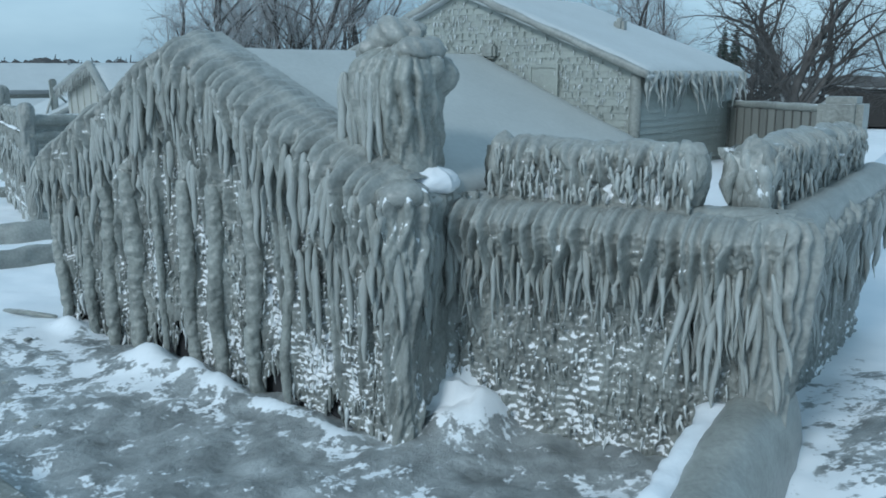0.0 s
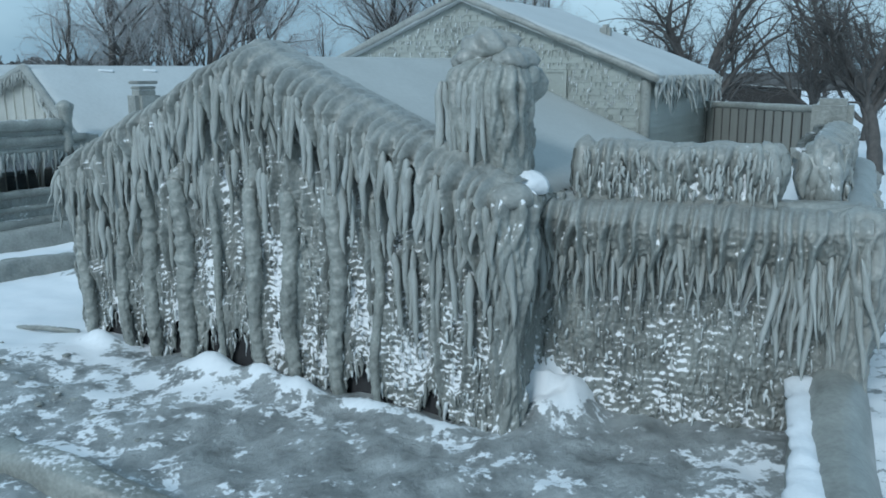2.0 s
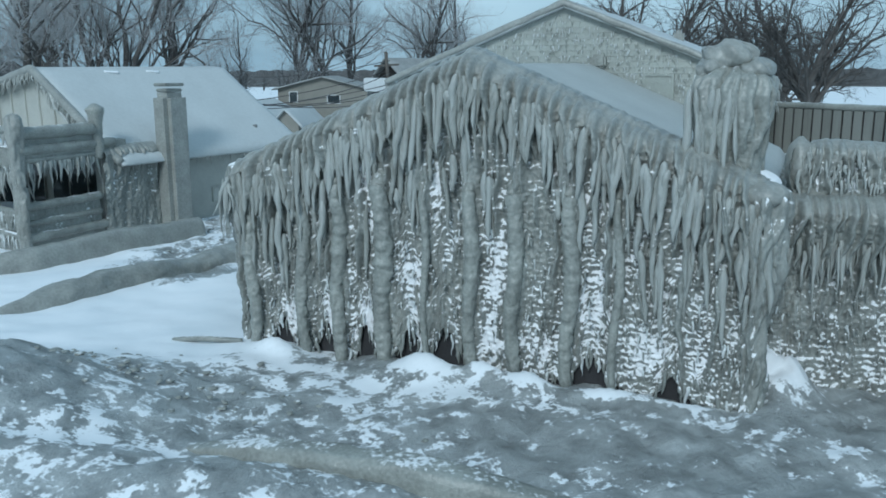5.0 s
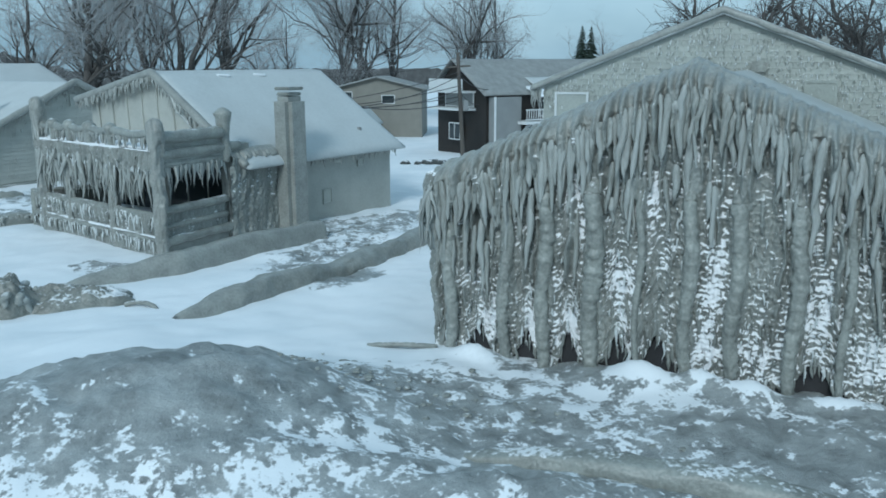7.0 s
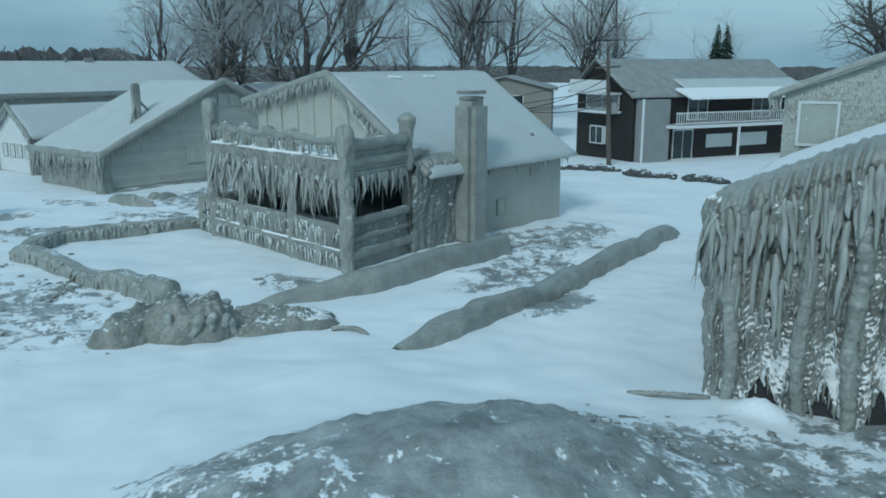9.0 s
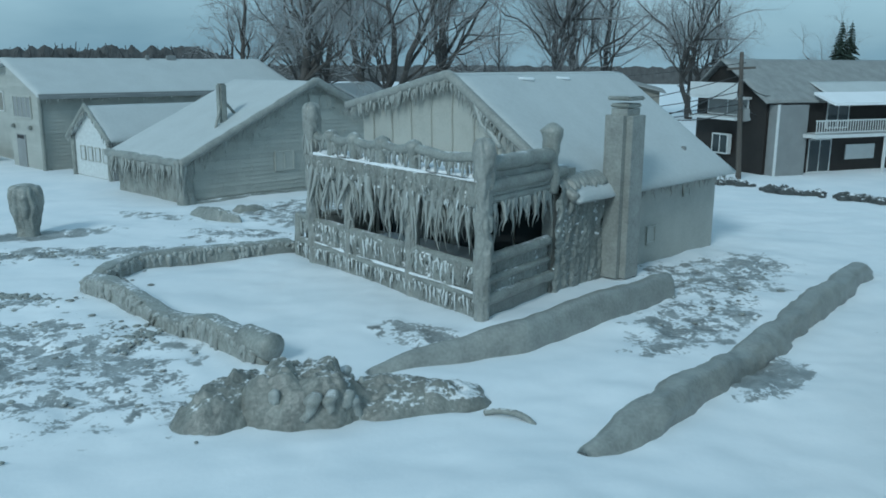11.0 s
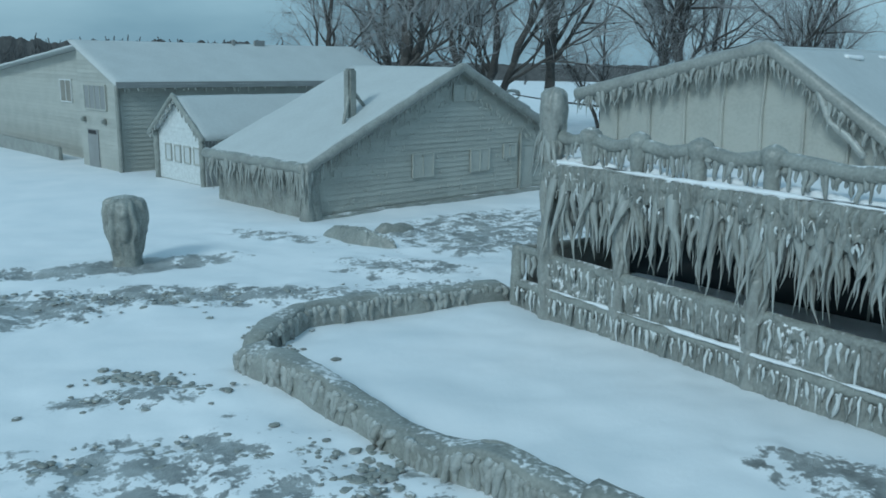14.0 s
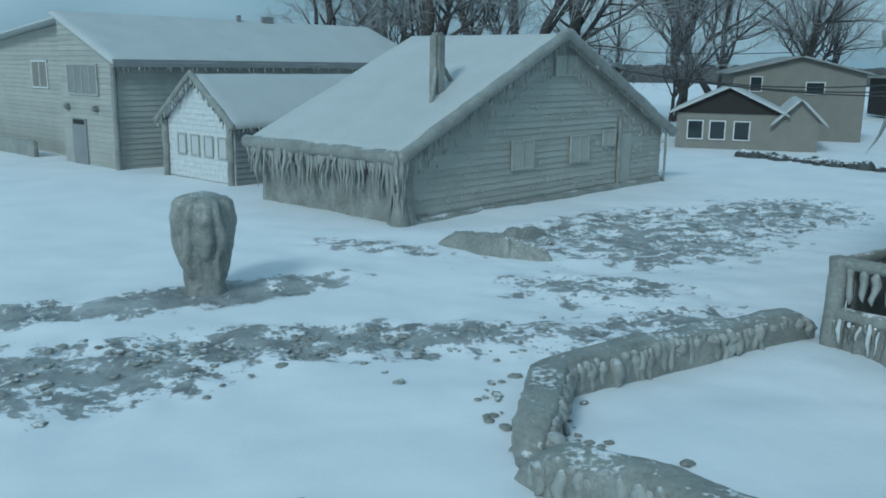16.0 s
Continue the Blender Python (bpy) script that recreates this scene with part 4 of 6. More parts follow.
part("cap_post", box_bm(-.55, .35, -.15, .7, 2.6, 4.75, .14), M_ice, flank, "upright post rounded by ice")
# fence behind
MFN, WFN = frame_of((7.25, 22.6), (8.5, 18.2))
fence = thing("board_fence", MFN, "grey wooden board fence with ice along its top rail", "fence")
for k in range(15):
    x = -WFN + WFN * (k + .5) / 15
    box("board", x - .125, x + .125, 0, .04, 3.0, 4.4, M_fence, fence, 0.008)
# Dark sheet added behind the boards to shade the gaps between them.
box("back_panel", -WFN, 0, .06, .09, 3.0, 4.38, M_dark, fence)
rim_ice(fence, [(-WFN, .03, 4.46), (0, .03, 4.46)], .09, "ice_cap", 8)

# ---- low iced walls ----
def low_wall(pts, width, height, label, seed=0, drips=0, name="low_wall", mat=None, one_side=0, taper=(.5, .5), square=.4, rough=1.0):
    P = resample([(x, y, 0) for x, y in pts], 0.1)
    n = len(P)
    d = np.gradient(P[:, :2], axis=0)
    d /= np.linalg.norm(d, axis=1)[:, None]
    P[:, 2] = ground_height(P[:, 0], P[:, 1])
    s = np.stack([d[:, 1], -d[:, 0]], 1)
    K = 21
    a = np.linspace(0, math.pi, K)
    L = np.arange(n) * 0.1
    ends = np.minimum(1, np.minimum(L / taper[0], L[::-1] / taper[1])) ** 0.6
    rg = 1 - .2 * rough + 0.4 * rough * fbm(L[:, None] * .9 + seed, a[None] * 1.6, seed, 4) + .12 * rough * (fbm(L[:, None] * 4, a[None] * 4, seed + 3, 3) - .5)
    cx = np.sign(np.cos(a)) * np.abs(np.cos(a)) ** square
    sz = np.sin(a) ** square
    hv = height * (0.8 + 0.4 * vnoise(L * 0.5, L * 0 + seed, seed)) * (0.1 + 0.9 * ends)
    W = width / 2 * (cx[None] * rg) * (0.4 + 0.6 * ends)[:, None]
    V = np.empty((n, K, 3))
    V[..., :2] = P[:, None, :2] + s[:, None] * W[..., None]
    V[..., 2] = P[:, None, 2] - 0.3 + (hv[:, None] + 0.3) * sz[None] * (0.75 + 0.25 * rg)
    F = grid_faces(n, K).tolist() + [list(range(K)), [(n - 1) * K + k for k in range(K - 1, -1, -1)]]
    w = thing(name, pose(0, 0, 0), label, "wall", "low iced walls")
    piece("ice_shell", V.reshape(-1, 3), F, mat or M_ice, w)
    for k in range(drips):
        i = 3 + int((n - 6) * k / max(1, drips))
        e = one_side or rng.choice([-1, 1])
        q = P[i, :2] + s[i] * e * width * rng.uniform(.3, .44)
        hang(w, DRIPS, q[0], q[1], P[i, 2] + hv[i] * rng.uniform(.75, .92), rng.uniform(.12, .2), hv[i] * rng.uniform(.7, 1.0), (0, 0))
    return w


seawall = low_wall([(4.9, 12.3), (4.2, 10.95), (3.05, 9.1), (1.98, 7.2), (.9, 5.2)], 1.15, 1.05, "low sea wall rounded by smooth grey ice, snow along its edge", 1, mat=M_rim, rough=.25, square=.85)
P = resample([(3.78, 11.0, .7), (2.68, 9.26, .7), (1.62, 7.36, .7), (.6, 5.45, .7)], .1)
V, F = tube(P, .26 * np.clip(.35 + 1.1 * fbm(np.arange(len(P)) * .06, np.zeros(len(P)), 91, 3), .3, 1.2), 14, 92, .5, 5, .6)
piece("snow_strip", V, F, M_snow, seawall)
low_wall([(-14.0, 22.1), (-13.2, 22.6), (-10.8, 24.85), (-8.4, 27.2), (-5.0, 30.6), (-1.7, 33.9)], 0.8, 0.45, "low garden wall under rounded grey ice, half buried in snow", 2, taper=(1.6, 1.2), mat=M_rim, square=.75, rough=1.9)
low_wall([(-17.2, 26.6), (-13.8, 27.7), (-11.0, 30.0), (-8.8, 31.9)], 0.66, 0.62, "low wall beside the porch under smooth ice", 3, taper=(3.5, .2), mat=M_rim, square=.7, rough=.6)
low_wall([(-19.2, 27.2), (-21.5, 29.8), (-24.7, 34.0)], 0.52, 0.48, "low yard wall with short frozen drips", 4, 120, one_side=-1, rough=1.5)
low_wall([(-24.6, 34.1), (-23.8, 36.1), (-22.2, 36.9), (-18.9, 38.25)], 0.55, 0.5, "low yard wall with frozen drips, leading to the porch", 5, 80, one_side=1, rough=1.6)
low_wall([(-4.9, 9.6), (-6.4, 10.3), (-8.9, 12.3), (-9.9, 12.9)], 0.55, 0.3, "broken low wall end rounded by ice", 6, taper=(1.2, 1.2))


def window(h, x0, x1, z0, z1, y, frame_mat, pane_mat, side=-1, bars=1, axis="x", label="", depth=0.06):
    """A window on a face: frame of four bars, sill and panes, set proud of the wall."""
    ya, yb = (y - depth, y + 0.01) if side < 0 else (y - 0.01, y + depth)
    def bx(name, a, b, c, d, parent, mat, ins=0.0):
        p, q = (ya + ins, yb) if side < 0 else (ya, yb - ins)
        if axis == "x":
            return box(name, a, b, p, q, c, d, mat, parent, 0.006)
        return box(name, p, q, a, b, c, d, mat, parent, 0.006)
    w = bx("window", x0 + .05, x1 - .05, z0 + .05, z1 - .05, h, pane_mat, 0.03)
    if label:
        w["label"] = label
    for a, b, c, d in ((x0, x0 + .07, z0, z1), (x1 - .07, x1, z0, z1), (x0 + .07, x1 - .07, z0, z0 + .07), (x0 + .07, x1 - .07, z1 - .07, z1)):
        bx("frame", a, b, c, d, w, frame_mat)
    for k in range(bars):
        x = x0 + (x1 - x0) * (k + 1) / (bars + 1)
        bx("mullion", x - .025, x + .025, z0 + .07, z1 - .07, w, frame_mat)
    return w


def eave_icicles(h, x0, x1, y, zf, n, wmin, wmax, lmin, lmax, kinds=None, axis="x", tilt=0.0):
    for k in range(n):
        x = x0 + (x1 - x0) * (k + rng.uniform(-.4, .4)) / max(1, n - 1)
        z = zf(x) if callable(zf) else zf
        if axis == "x":
            hang(h, kinds or SPIKES, x, y + rng.uniform(-.05, .05), z, rng.uniform(wmin, wmax), rng.uniform(lmin, lmax), (0, tilt + rng.uniform(-4, 4)))
        else:
            hang(h, kinds or SPIKES, y + rng.uniform(-.05, .05), x, z, rng.uniform(wmin, wmax), rng.uniform(lmin, lmax), (tilt + rng.uniform(-4, 4), 0))


# ---- large sided house behind the cottage ----
MB, WB = frame_of((-3.3, 25.1), (4.2, 18.75))
bigb = thing("sided_house", MB, "large gabled house with horizontal siding glazed in ice", "house")
ZB_E, ZB_P = 5.2, 7.1
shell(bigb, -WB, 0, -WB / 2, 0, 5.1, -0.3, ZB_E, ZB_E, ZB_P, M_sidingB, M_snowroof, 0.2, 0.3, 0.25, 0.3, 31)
def rakeB(x):
    return ZB_P - (ZB_P - ZB_E) * np.abs(x + WB / 2) / (WB / 2)
clapboards(bigb, -WB, 0, 3.0, rakeB, 0, M_sidingB, 0.15, 0.028)
clapboards(bigb, 0, 5.1, 3.0, lambda x: np.full_like(x, ZB_E), 0, M_sidingB, 0.15, 0.05, 1, axis="y")
rim_ice(bigb, [(-WB - .3, -.22, ZB_E - .02), (-WB / 2, -.22, ZB_P + .14), (.3, -.22, ZB_E - .02)], .09, seed=13, rough=.5, mat=M_rim)
rows = []
for z in np.arange(3.15, ZB_P, .15):
    for x in rng.uniform(-WB, 0, 190):
        if z < rakeB(x) - .1 and rng.uniform() < (.85 if z > 4.6 else .35):
            rows.append((x, -.05 + rng.uniform(-.02, .01), z + rng.uniform(-.02, .03), rng.uniform(.018, .036), rng.uniform(.06, .16)))
many("drip_fringe", TINY, rows[::2], bigb, M_frost, "short white drips along the siding")
many("drip_fringe", TINY, rows[1::2], bigb, M_sidingB)
eave_icicles(bigb, -.1, 5.0, .28, ZB_E + .05, 70, .08, .17, .3, 1.0, axis="y", tilt=6)
eave_icicles(bigb, -WB - .35, -WB - .1, -.1, ZB_E, 9, .07, .13, .3, .7)
def along(px, py):
    return -math.hypot(px - 4.2, py - 18.75)
window(bigb, along(2.06, 20.56), along(2.67, 20.04), 4.55, 5.4, -.05, M_sidingB, M_sidingB, bars=0, label="iced-over window")
window(bigb, -WB + .35, -WB + 1.35, 3.9, 5.05, -.05, M_snowroof, M_sidingB, bars=0, label="iced-over window")
box("vent_hood", along(1.25, 21.24) - .3, along(1.25, 21.24) + .1, -.2, 0, 5.55, 5.9, M_ice, bigb, .06)
V, F = tube([(-.05, -.05, z) for z in np.linspace(2.9, ZB_E, 20)], .13, 10, 21, .2, 3)
piece("corner_ice", V, F, M_ice, bigb)
part("flue", box_bm(-2.55, -2.25, 3.25, 3.55, 5.9, 6.6, .08), M_rim, bigb, "short roof flue rounded by ice")

# ---- house with a roof-deck porch and a chimney ----
UC = math.degrees(math.atan2(-0.77, 0.64))
MC = pose(-14.3, 29.8, 0, 0, 0, UC)
hc = thing("porch_house", MC, "ice-coated house with a snowy gable roof and block chimney", "house")
CX0, CX1, CXR, CZL, CZR, CZP = -8.9, -0.4, -4.7, 4.55, 2.55, 5.5
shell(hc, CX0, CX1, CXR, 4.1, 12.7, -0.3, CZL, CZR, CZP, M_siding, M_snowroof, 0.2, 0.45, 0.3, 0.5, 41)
def rakeC(x):
    return np.where(x < CXR, CZL + (CZP - CZL) * (x - CX0) / (CXR - CX0), CZR + (CZP - CZR) * (CX1 - x) / (CX1 - CXR))
for x in np.linspace(CX0 + .5, CX1 - .9, 9):
    z1 = float(rakeC(np.array([x]))[0]) - .1
    V, F = tube([(x + .015 * math.sin(z * 4), 4.08, z) for z in np.linspace(3.0, z1, 16)], .04, 8, int(-x * 9), .35, 4)
    piece("ice_seam", V, F, M_siding, hc)
rim_ice(hc, [(CX0 - .45, 3.78, CZL - .05), (CXR, 3.78, CZP + .1), (CX1 + .4, 3.78, CZR - .15)], .15, seed=23, mat=M_rim, rough=.2)
eave_icicles(hc, CX0 - .4, CXR + .2, 3.74, lambda x: float(rakeC(np.array([max(x, CX0)]))[0]) + .02, 120, .07, .13, .25, .62, SPIKES)
eave_icicles(hc, CXR + .2, CX1 + .2, 3.74, lambda x: float(rakeC(np.array([min(x, CX1)]))[0]) + .02, 64, .07, .12, .2, .7, SPIKES)
V, F = tube(resample([(-3.6, 3.72, 4.8), (-3.3, 3.68, 4.2), (-2.9, 3.72, 3.9), (-2.6, 3.7, 3.6)], .1), .07, 10, 4, .5, 5)
piece("hanging_fascia", V, F, M_icicle, hc, "broken fascia hanging in ice")
eave_icicles(hc, 6.9, 12.6, CX1 + .4, CZR - .25, 34, .05, .1, .12, .45, axis="y")
chim = part("chimney", box_bm(-.5, .4, 5.6, 6.65, -.3, 4.72, .19), M_rim, hc, "tall block chimney under smooth ice")
part("cap", box_bm(-.35, .25, 5.75, 6.5, 4.74, 4.86, .04), M_ice, chim)
part("cap", box_bm(-.42, .32, 5.7, 6.55, 4.94, 5.06, .04), M_ice, chim)
window(hc, 10.4, 10.85, 1.7, 2.0, CX1, M_siding, M_siding, 1, 0, "y", "small iced-over window")
window(hc, 8.2, 8.75, 0.4, 1.0, CX1, M_siding, M_siding, 1, 0, "y", "iced-over window")
box("vent", -1.0, -.85, 11.2, 11.35, 3.0, 3.25, M_grey, hc)
for q, w in ((6.6, .55), (8.6, .5)):
    V, F = tube(resample([(-4.3, q, 5.45), (-4.15, q + w, 5.42)], .08), .09, 8, 3, .4, 4, .6)
    piece("snow_lump", V, F, M_snow, hc)

# Dark glazing added on the front wall to stand in for porch shade.
window(hc, -8.2, -4.9, .3, 2.6, 4.08, M_siding, M_glass, -1, 2, label="dark panes added to deepen the porch shade")
window(hc, -4.5, -1.2, .3, 2.6, 4.08, M_siding, M_glass, -1, 2, label="dark panes added to deepen the porch shade")
MP, WP = frame_of((-19.1, 37.45), (-14.35, 29.75))
porch = thing("porch", MP, "open porch with a roof deck, iced railings and long icicles", "porch")
def beam(a, b, r, name="rail", mat=None, seed=1, rough=.25, squash=1.0):
    V, F = tube(resample([a, b], .1), r, 12, seed, rough, 2.2, squash)
    return piece(name, V, F, mat or M_ice, porch)
XL = -8.05
part("floor", flat_prism([(XL, .1), (-.1, .1), (-1.2, 4.3), (XL, 4.3)], .15, .4), M_icewall, porch)
part("plinth", box_bm(-WP, -.05, .08, .3, -.4, .3), M_icewall, porch)
part("roof_deck", flat_prism([(XL - .05, 0), (.05, 0), (-1.15, 4.4), (XL - .05, 4.4)], 2.85, 3.15), M_ice, porch)
V = np.stack(np.meshgrid(np.linspace(XL + .1, -.1, 40), np.linspace(.15, 4.2, 24), indexing="ij") + [np.zeros((40, 24))], 2)
V[..., 0] = XL + (V[..., 0] - XL) * (1 - .036 * V[..., 1])
V[..., 2] = 3.16 + .12 * fbm(V[..., 0] * 1.2, V[..., 1] * 1.2, 44, 3)
piece("deck_snow", V.reshape(-1, 3), grid_faces(40, 24).tolist(), M_snow, porch, "snow lying on the roof deck")
for x, top, r in ((XL, 4.75, .2), (-6.0, 2.9, .13), (-2.95, 2.95, .16), (-.1, 4.25, .19)):
    e = draped("post", porch, [-.3, 0, 3, top - .4, top - .15, top - .04, top], [r, r * .95, r * .95, r * 1.1, r * .95, r * .6, .01],
               make_ribs(16, 0, 6.28 * r * 1.1, top - .05, .4, 1.6, .05, .1, .04, .1) + make_ribs(26, 0, 6.28 * r * 1.1, 2.8, .2, .8, .04, .08, .03, .08, (-.1, .1), (0, 2.4)), M_rim, int(top * 10 - x), 44, 110, .05)
    e.matrix_basis = pose(x, .12, 0, 0, 0, 90)
for k in range(14):
    hang(porch, SPIKES, XL - .1 + rng.uniform(-.12, .1), .05 + rng.uniform(-.12, .12), rng.uniform(3.6, 4.6), rng.uniform(.08, .16), rng.uniform(.6, 1.5), (rng.uniform(-5, 5), rng.uniform(2, 26)))
beam((-WP, .12, .35), (0.05, .12, .35), .12, seed=3)
beam((-WP, .12, 1.15), (XL, .12, 1.15), .1, seed=4)
beam((XL, .12, 1.12), (-.1, .12, 1.12), .11, seed=5)
V, F = tube([(-WP, .12, z) for z in np.linspace(-.3, 1.22, 18)], .15, 12, 8, .25, 3)
piece("post", V, F, M_ice, porch)
beam((-WP, .12, 1.12), (-WP + .4, 3.6, 1.12), .1, seed=14)
part("side_panel", box_bm(-WP + .1, -WP + .2, .3, 3.4, 0, 1.05), M_icewall, porch)
beam((XL, .05, 3.05), (.05, .05, 3.05), .17, seed=6)
ice_sheet("lower_panel", XL, -.1, .3, 1.15, porch, M_icewall, .14, .03, 81, .12, .16, ribs=make_ribs(70, XL, -.1, 1.1, .2, .7, .04, .08, .06, .14), label="half-height panel crusted in ice with snow patches", drift=.5, patches=[(x, .62, w, h, 1.0) for x, w, h in ((-7.7, .22, .3), (-7.0, .16, .26), (-6.5, .12, .2), (-5.7, .14, .3), (-4.6, .1, .18), (-3.2, .13, .28), (-1.9, .09, .2))] + [(x, .38, .4, .1, .8) for x in (-7.2, -5.6, -4.0)])
ice_sheet("plinth_crust", -WP, -.05, -.35, .32, porch, M_icewall, .1, .04, 82, .12, .14)
for x in np.arange(-WP + .2, XL, .2):
    hang(porch, DRIPS, x, .08, 1.1, .13, rng.uniform(.3, .6))
for k in range(88):
    x = XL + (-.1 - XL) * (k + rng.uniform(-.4, .4)) / 87
    hang(porch, SPIKES, x, .02 + rng.uniform(-.1, .12), 3.0 + rng.uniform(-.08, .08), rng.uniform(.14, .25), rng.uniform(.95, 1.85) * (1 + .12 * math.sin(x * 1.3)), (rng.uniform(-3, 3), rng.uniform(-2, 13)))
for k in range(150):
    hang(porch, SPIKES, rng.uniform(XL, -.2), .12 + rng.uniform(-.1, .12), 2.85, rng.uniform(.1, .17), rng.uniform(.6, 1.35), (rng.uniform(-3, 3), rng.uniform(-2, 13)))
for k in range(90):
    hang(porch, SPIKES, rng.uniform(XL, -.2), .32 + rng.uniform(-.1, .1), 2.85, rng.uniform(.1, .17), rng.uniform(.7, 1.6), (rng.uniform(-3, 3), rng.uniform(-2, 13)))
rows = [(x, .03 + rng.uniform(-.06, .04), 1.08 + rng.uniform(-.1, .05), rng.uniform(.05, .11), rng.uniform(.2, .6)) for x in np.arange(XL, -.1, .075)]
rows += [(x, .02 + rng.uniform(-.06, .04), .3 + rng.uniform(-.05, .05), rng.uniform(.05, .1), rng.uniform(.2, .5)) for x in np.arange(-WP, -.05, .075)]
rows += [(x, .0 + rng.uniform(-.06, .02), 3.1 + rng.uniform(-.05, .08), rng.uniform(.05, .1), rng.uniform(.12, .35)) for x in np.arange(XL, -.05, .05)]
rows += [(x, -.1 + rng.uniform(-.05, .03), rng.uniform(2.6, 3.1), rng.uniform(.04, .07), rng.uniform(.1, .3)) for x in rng.uniform(XL, -.05, 140)]
many("drip_fringe", TINY, rows[::2], porch, M_icewall)
many("drip_fringe", TINY, rows[1::2], porch, M_frost, "small white drips")
ice_sheet("fascia_ice", XL - .1, .05, lambda x: 2.5 + .25 * vnoise(x * 5, x * 0, 3), 3.2, porch, M_icewall, .0, .03, 87, .1, .16, ribs=make_ribs(64, XL, 0, 3.15, .3, .75, .035, .06, .08, .18, (-.12, .02)))
# balustrade on the deck: posts, drooping rail and drips
BP = [XL, -7.0, -5.75, -4.35, -2.9, -.08]
for x in BP[1:-1]:
    zz = np.linspace(3.1, 3.98, 14)
    V, F = tube([(x, .15, z) for z in zz], np.interp(zz, [3.1, 3.6, 3.78, 3.9, 3.98], [.13, .15, .23, .22, .08]), 16, int(-x * 7), .2, 3)
    piece("baluster_post", V, F, M_ice, porch)
for a, b in zip(BP[:-1], BP[1:]):
    P = resample([(a, .15, 3.78), ((a + b) / 2, .15, 3.66), (b, .15, 3.78)], .1)
    V, F = tube(P, .13, 14, int(-a * 5), .22, 2.5)
    piece("rail", V, F, M_ice, porch)
    for x in np.arange(a + .12, b - .05, .105):
        hang(porch, DRIPS, x, .13 + rng.uniform(-.05, .03), 3.68 + rng.uniform(-.05, .05), rng.uniform(.07, .13), rng.uniform(.25, .5), (0, rng.uniform(-5, 5)))
for z, y, r, sd in ((3.22, -.02, .075, 1), (.47, .0, .05, 2), (3.24, .3, .12, 3)):
    P = resample([(XL + .1, y, z), (-.15, y, z)], .07)
    P[:, 2] += .03 * (fbm(P[:, 0] * 2.5, P[:, 0] * 0, sd, 3) - .5)
    V, F = tube(P, r * np.clip(2.6 * fbm(P[:, 0] * 1.6, P[:, 0] * 0 + sd, sd + 4, 3) - .6, .05, 1.3), 8, sd, .4, 4, .7)
    piece("snow_strip", V, F, M_snow, porch)
# right side of the porch, set back at an angle
pside = thing("side_veranda", MP @ pose(-.02, .05, 0, 0, 0, 15.5), "veranda side with iced rails, parapet and short icicles", "veranda")
for z, r, y1 in ((.3, .15, 4.6), (.78, .1, 3.2), (1.3, .14, 3.2), (2.75, .12, 3.2), (3.08, .17, 4.0), (3.6, .2, 3.1)):
    V, F = tube(resample([(-.02, .1, z), (-.02, y1, z)], .1), r, 12, int(z * 31), .28, 2.6)
    piece("rail", V, F, M_ice, pside)
zz = np.linspace(2.6, 4.4, 24)
V, F = tube([(-.05 + .03 * math.sin(z * 5), 3.3, z) for z in zz], np.interp(zz, [2.6, 4, 4.25, 4.4], [.24, .24, .3, .12]), 12, 71, .35, 3)
piece("post", V, F, M_ice, pside)
part("lower_panel", box_bm(-.2, -.08, .3, 3.2, .2, 1.25), M_icewall, pside)
ice_sheet("lower_crust", .2, 3.2, .2, 1.3, pside, M_icewall, .06, .04, 84, .1, .16, m=pose(0, 0, 0, 0, 0, 90))
part("deck_parapet", box_bm(-.12, .0, .3, 3.2, 3.1, 3.6), M_ice, pside)
eave_icicles(pside, .25, 3.1, .02, 2.72, 32, .09, .16, .45, .95, axis="y")
part("plinth", box_bm(-.3, -.05, .1, 4.4, -.4, .3), M_icewall, pside)
part("end_wall", box_bm(-.75, -.4, 3.3, 5.6, -.3, 2.55), M_rim, hc)
ice_sheet("end_crust", 3.3, 5.65, -.3, 2.95, hc, M_icewall, .38, .035, 85, .16, .2, m=pose(0, 0, 0, 0, 0, 90), ribs=make_ribs(24, 3.3, 5.6, 3.1, .5, 1.6, .05, .09, .1, .2), roll=.25, over=.3)

# ---- long clapboard house ----
EC = math.degrees(math.atan2(0.633, 0.774))
ME = pose(-24.45, 49.1, -0.4, 0, 0, EC)
he = thing("clapboard_house", ME, "long low clapboard house glazed with ice, icicles along its eave", "house")
EW, EZ, EP, ED = 14.2, 2.05, 5.3, 6.2
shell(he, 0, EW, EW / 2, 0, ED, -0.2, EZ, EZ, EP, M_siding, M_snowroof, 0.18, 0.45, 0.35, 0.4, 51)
def rakeE(x):
    return EP - (EP - EZ) * np.abs(x - EW / 2) / (EW / 2)
clapboards(he, 0, EW, 0.05, rakeE, 0, M_siding, 0.2, 0.042)
for x0, x1, z0, z1 in ((4.7, 5.85, 1.15, 2.1), (7.9, 9.05, 1.15, 2.1), (9.9, 10.75, 1.6, 2.2), (6.85, 8.2, 4.05, 4.7)):
    window(he, x0, x1, z0, z1, -.06, M_siding, M_siding, bars=1, label="iced-over window")
box("side_door", 11.1, 11.85, -.09, 0, .05, 2.0, M_siding, he, .01)
V, F = tube([(11.0, -.1, z) for z in np.linspace(0, 2.6, 20)], .07, 8, 3, .4, 4)
piece("downpipe_ice", V, F, M_ice, he)
V, F = tube([(EW - .1, -.3, z) for z in np.linspace(0, 2.1, 14)], .05, 8, 5, .4, 4)
piece("downpipe_ice", V, F, M_ice, he)
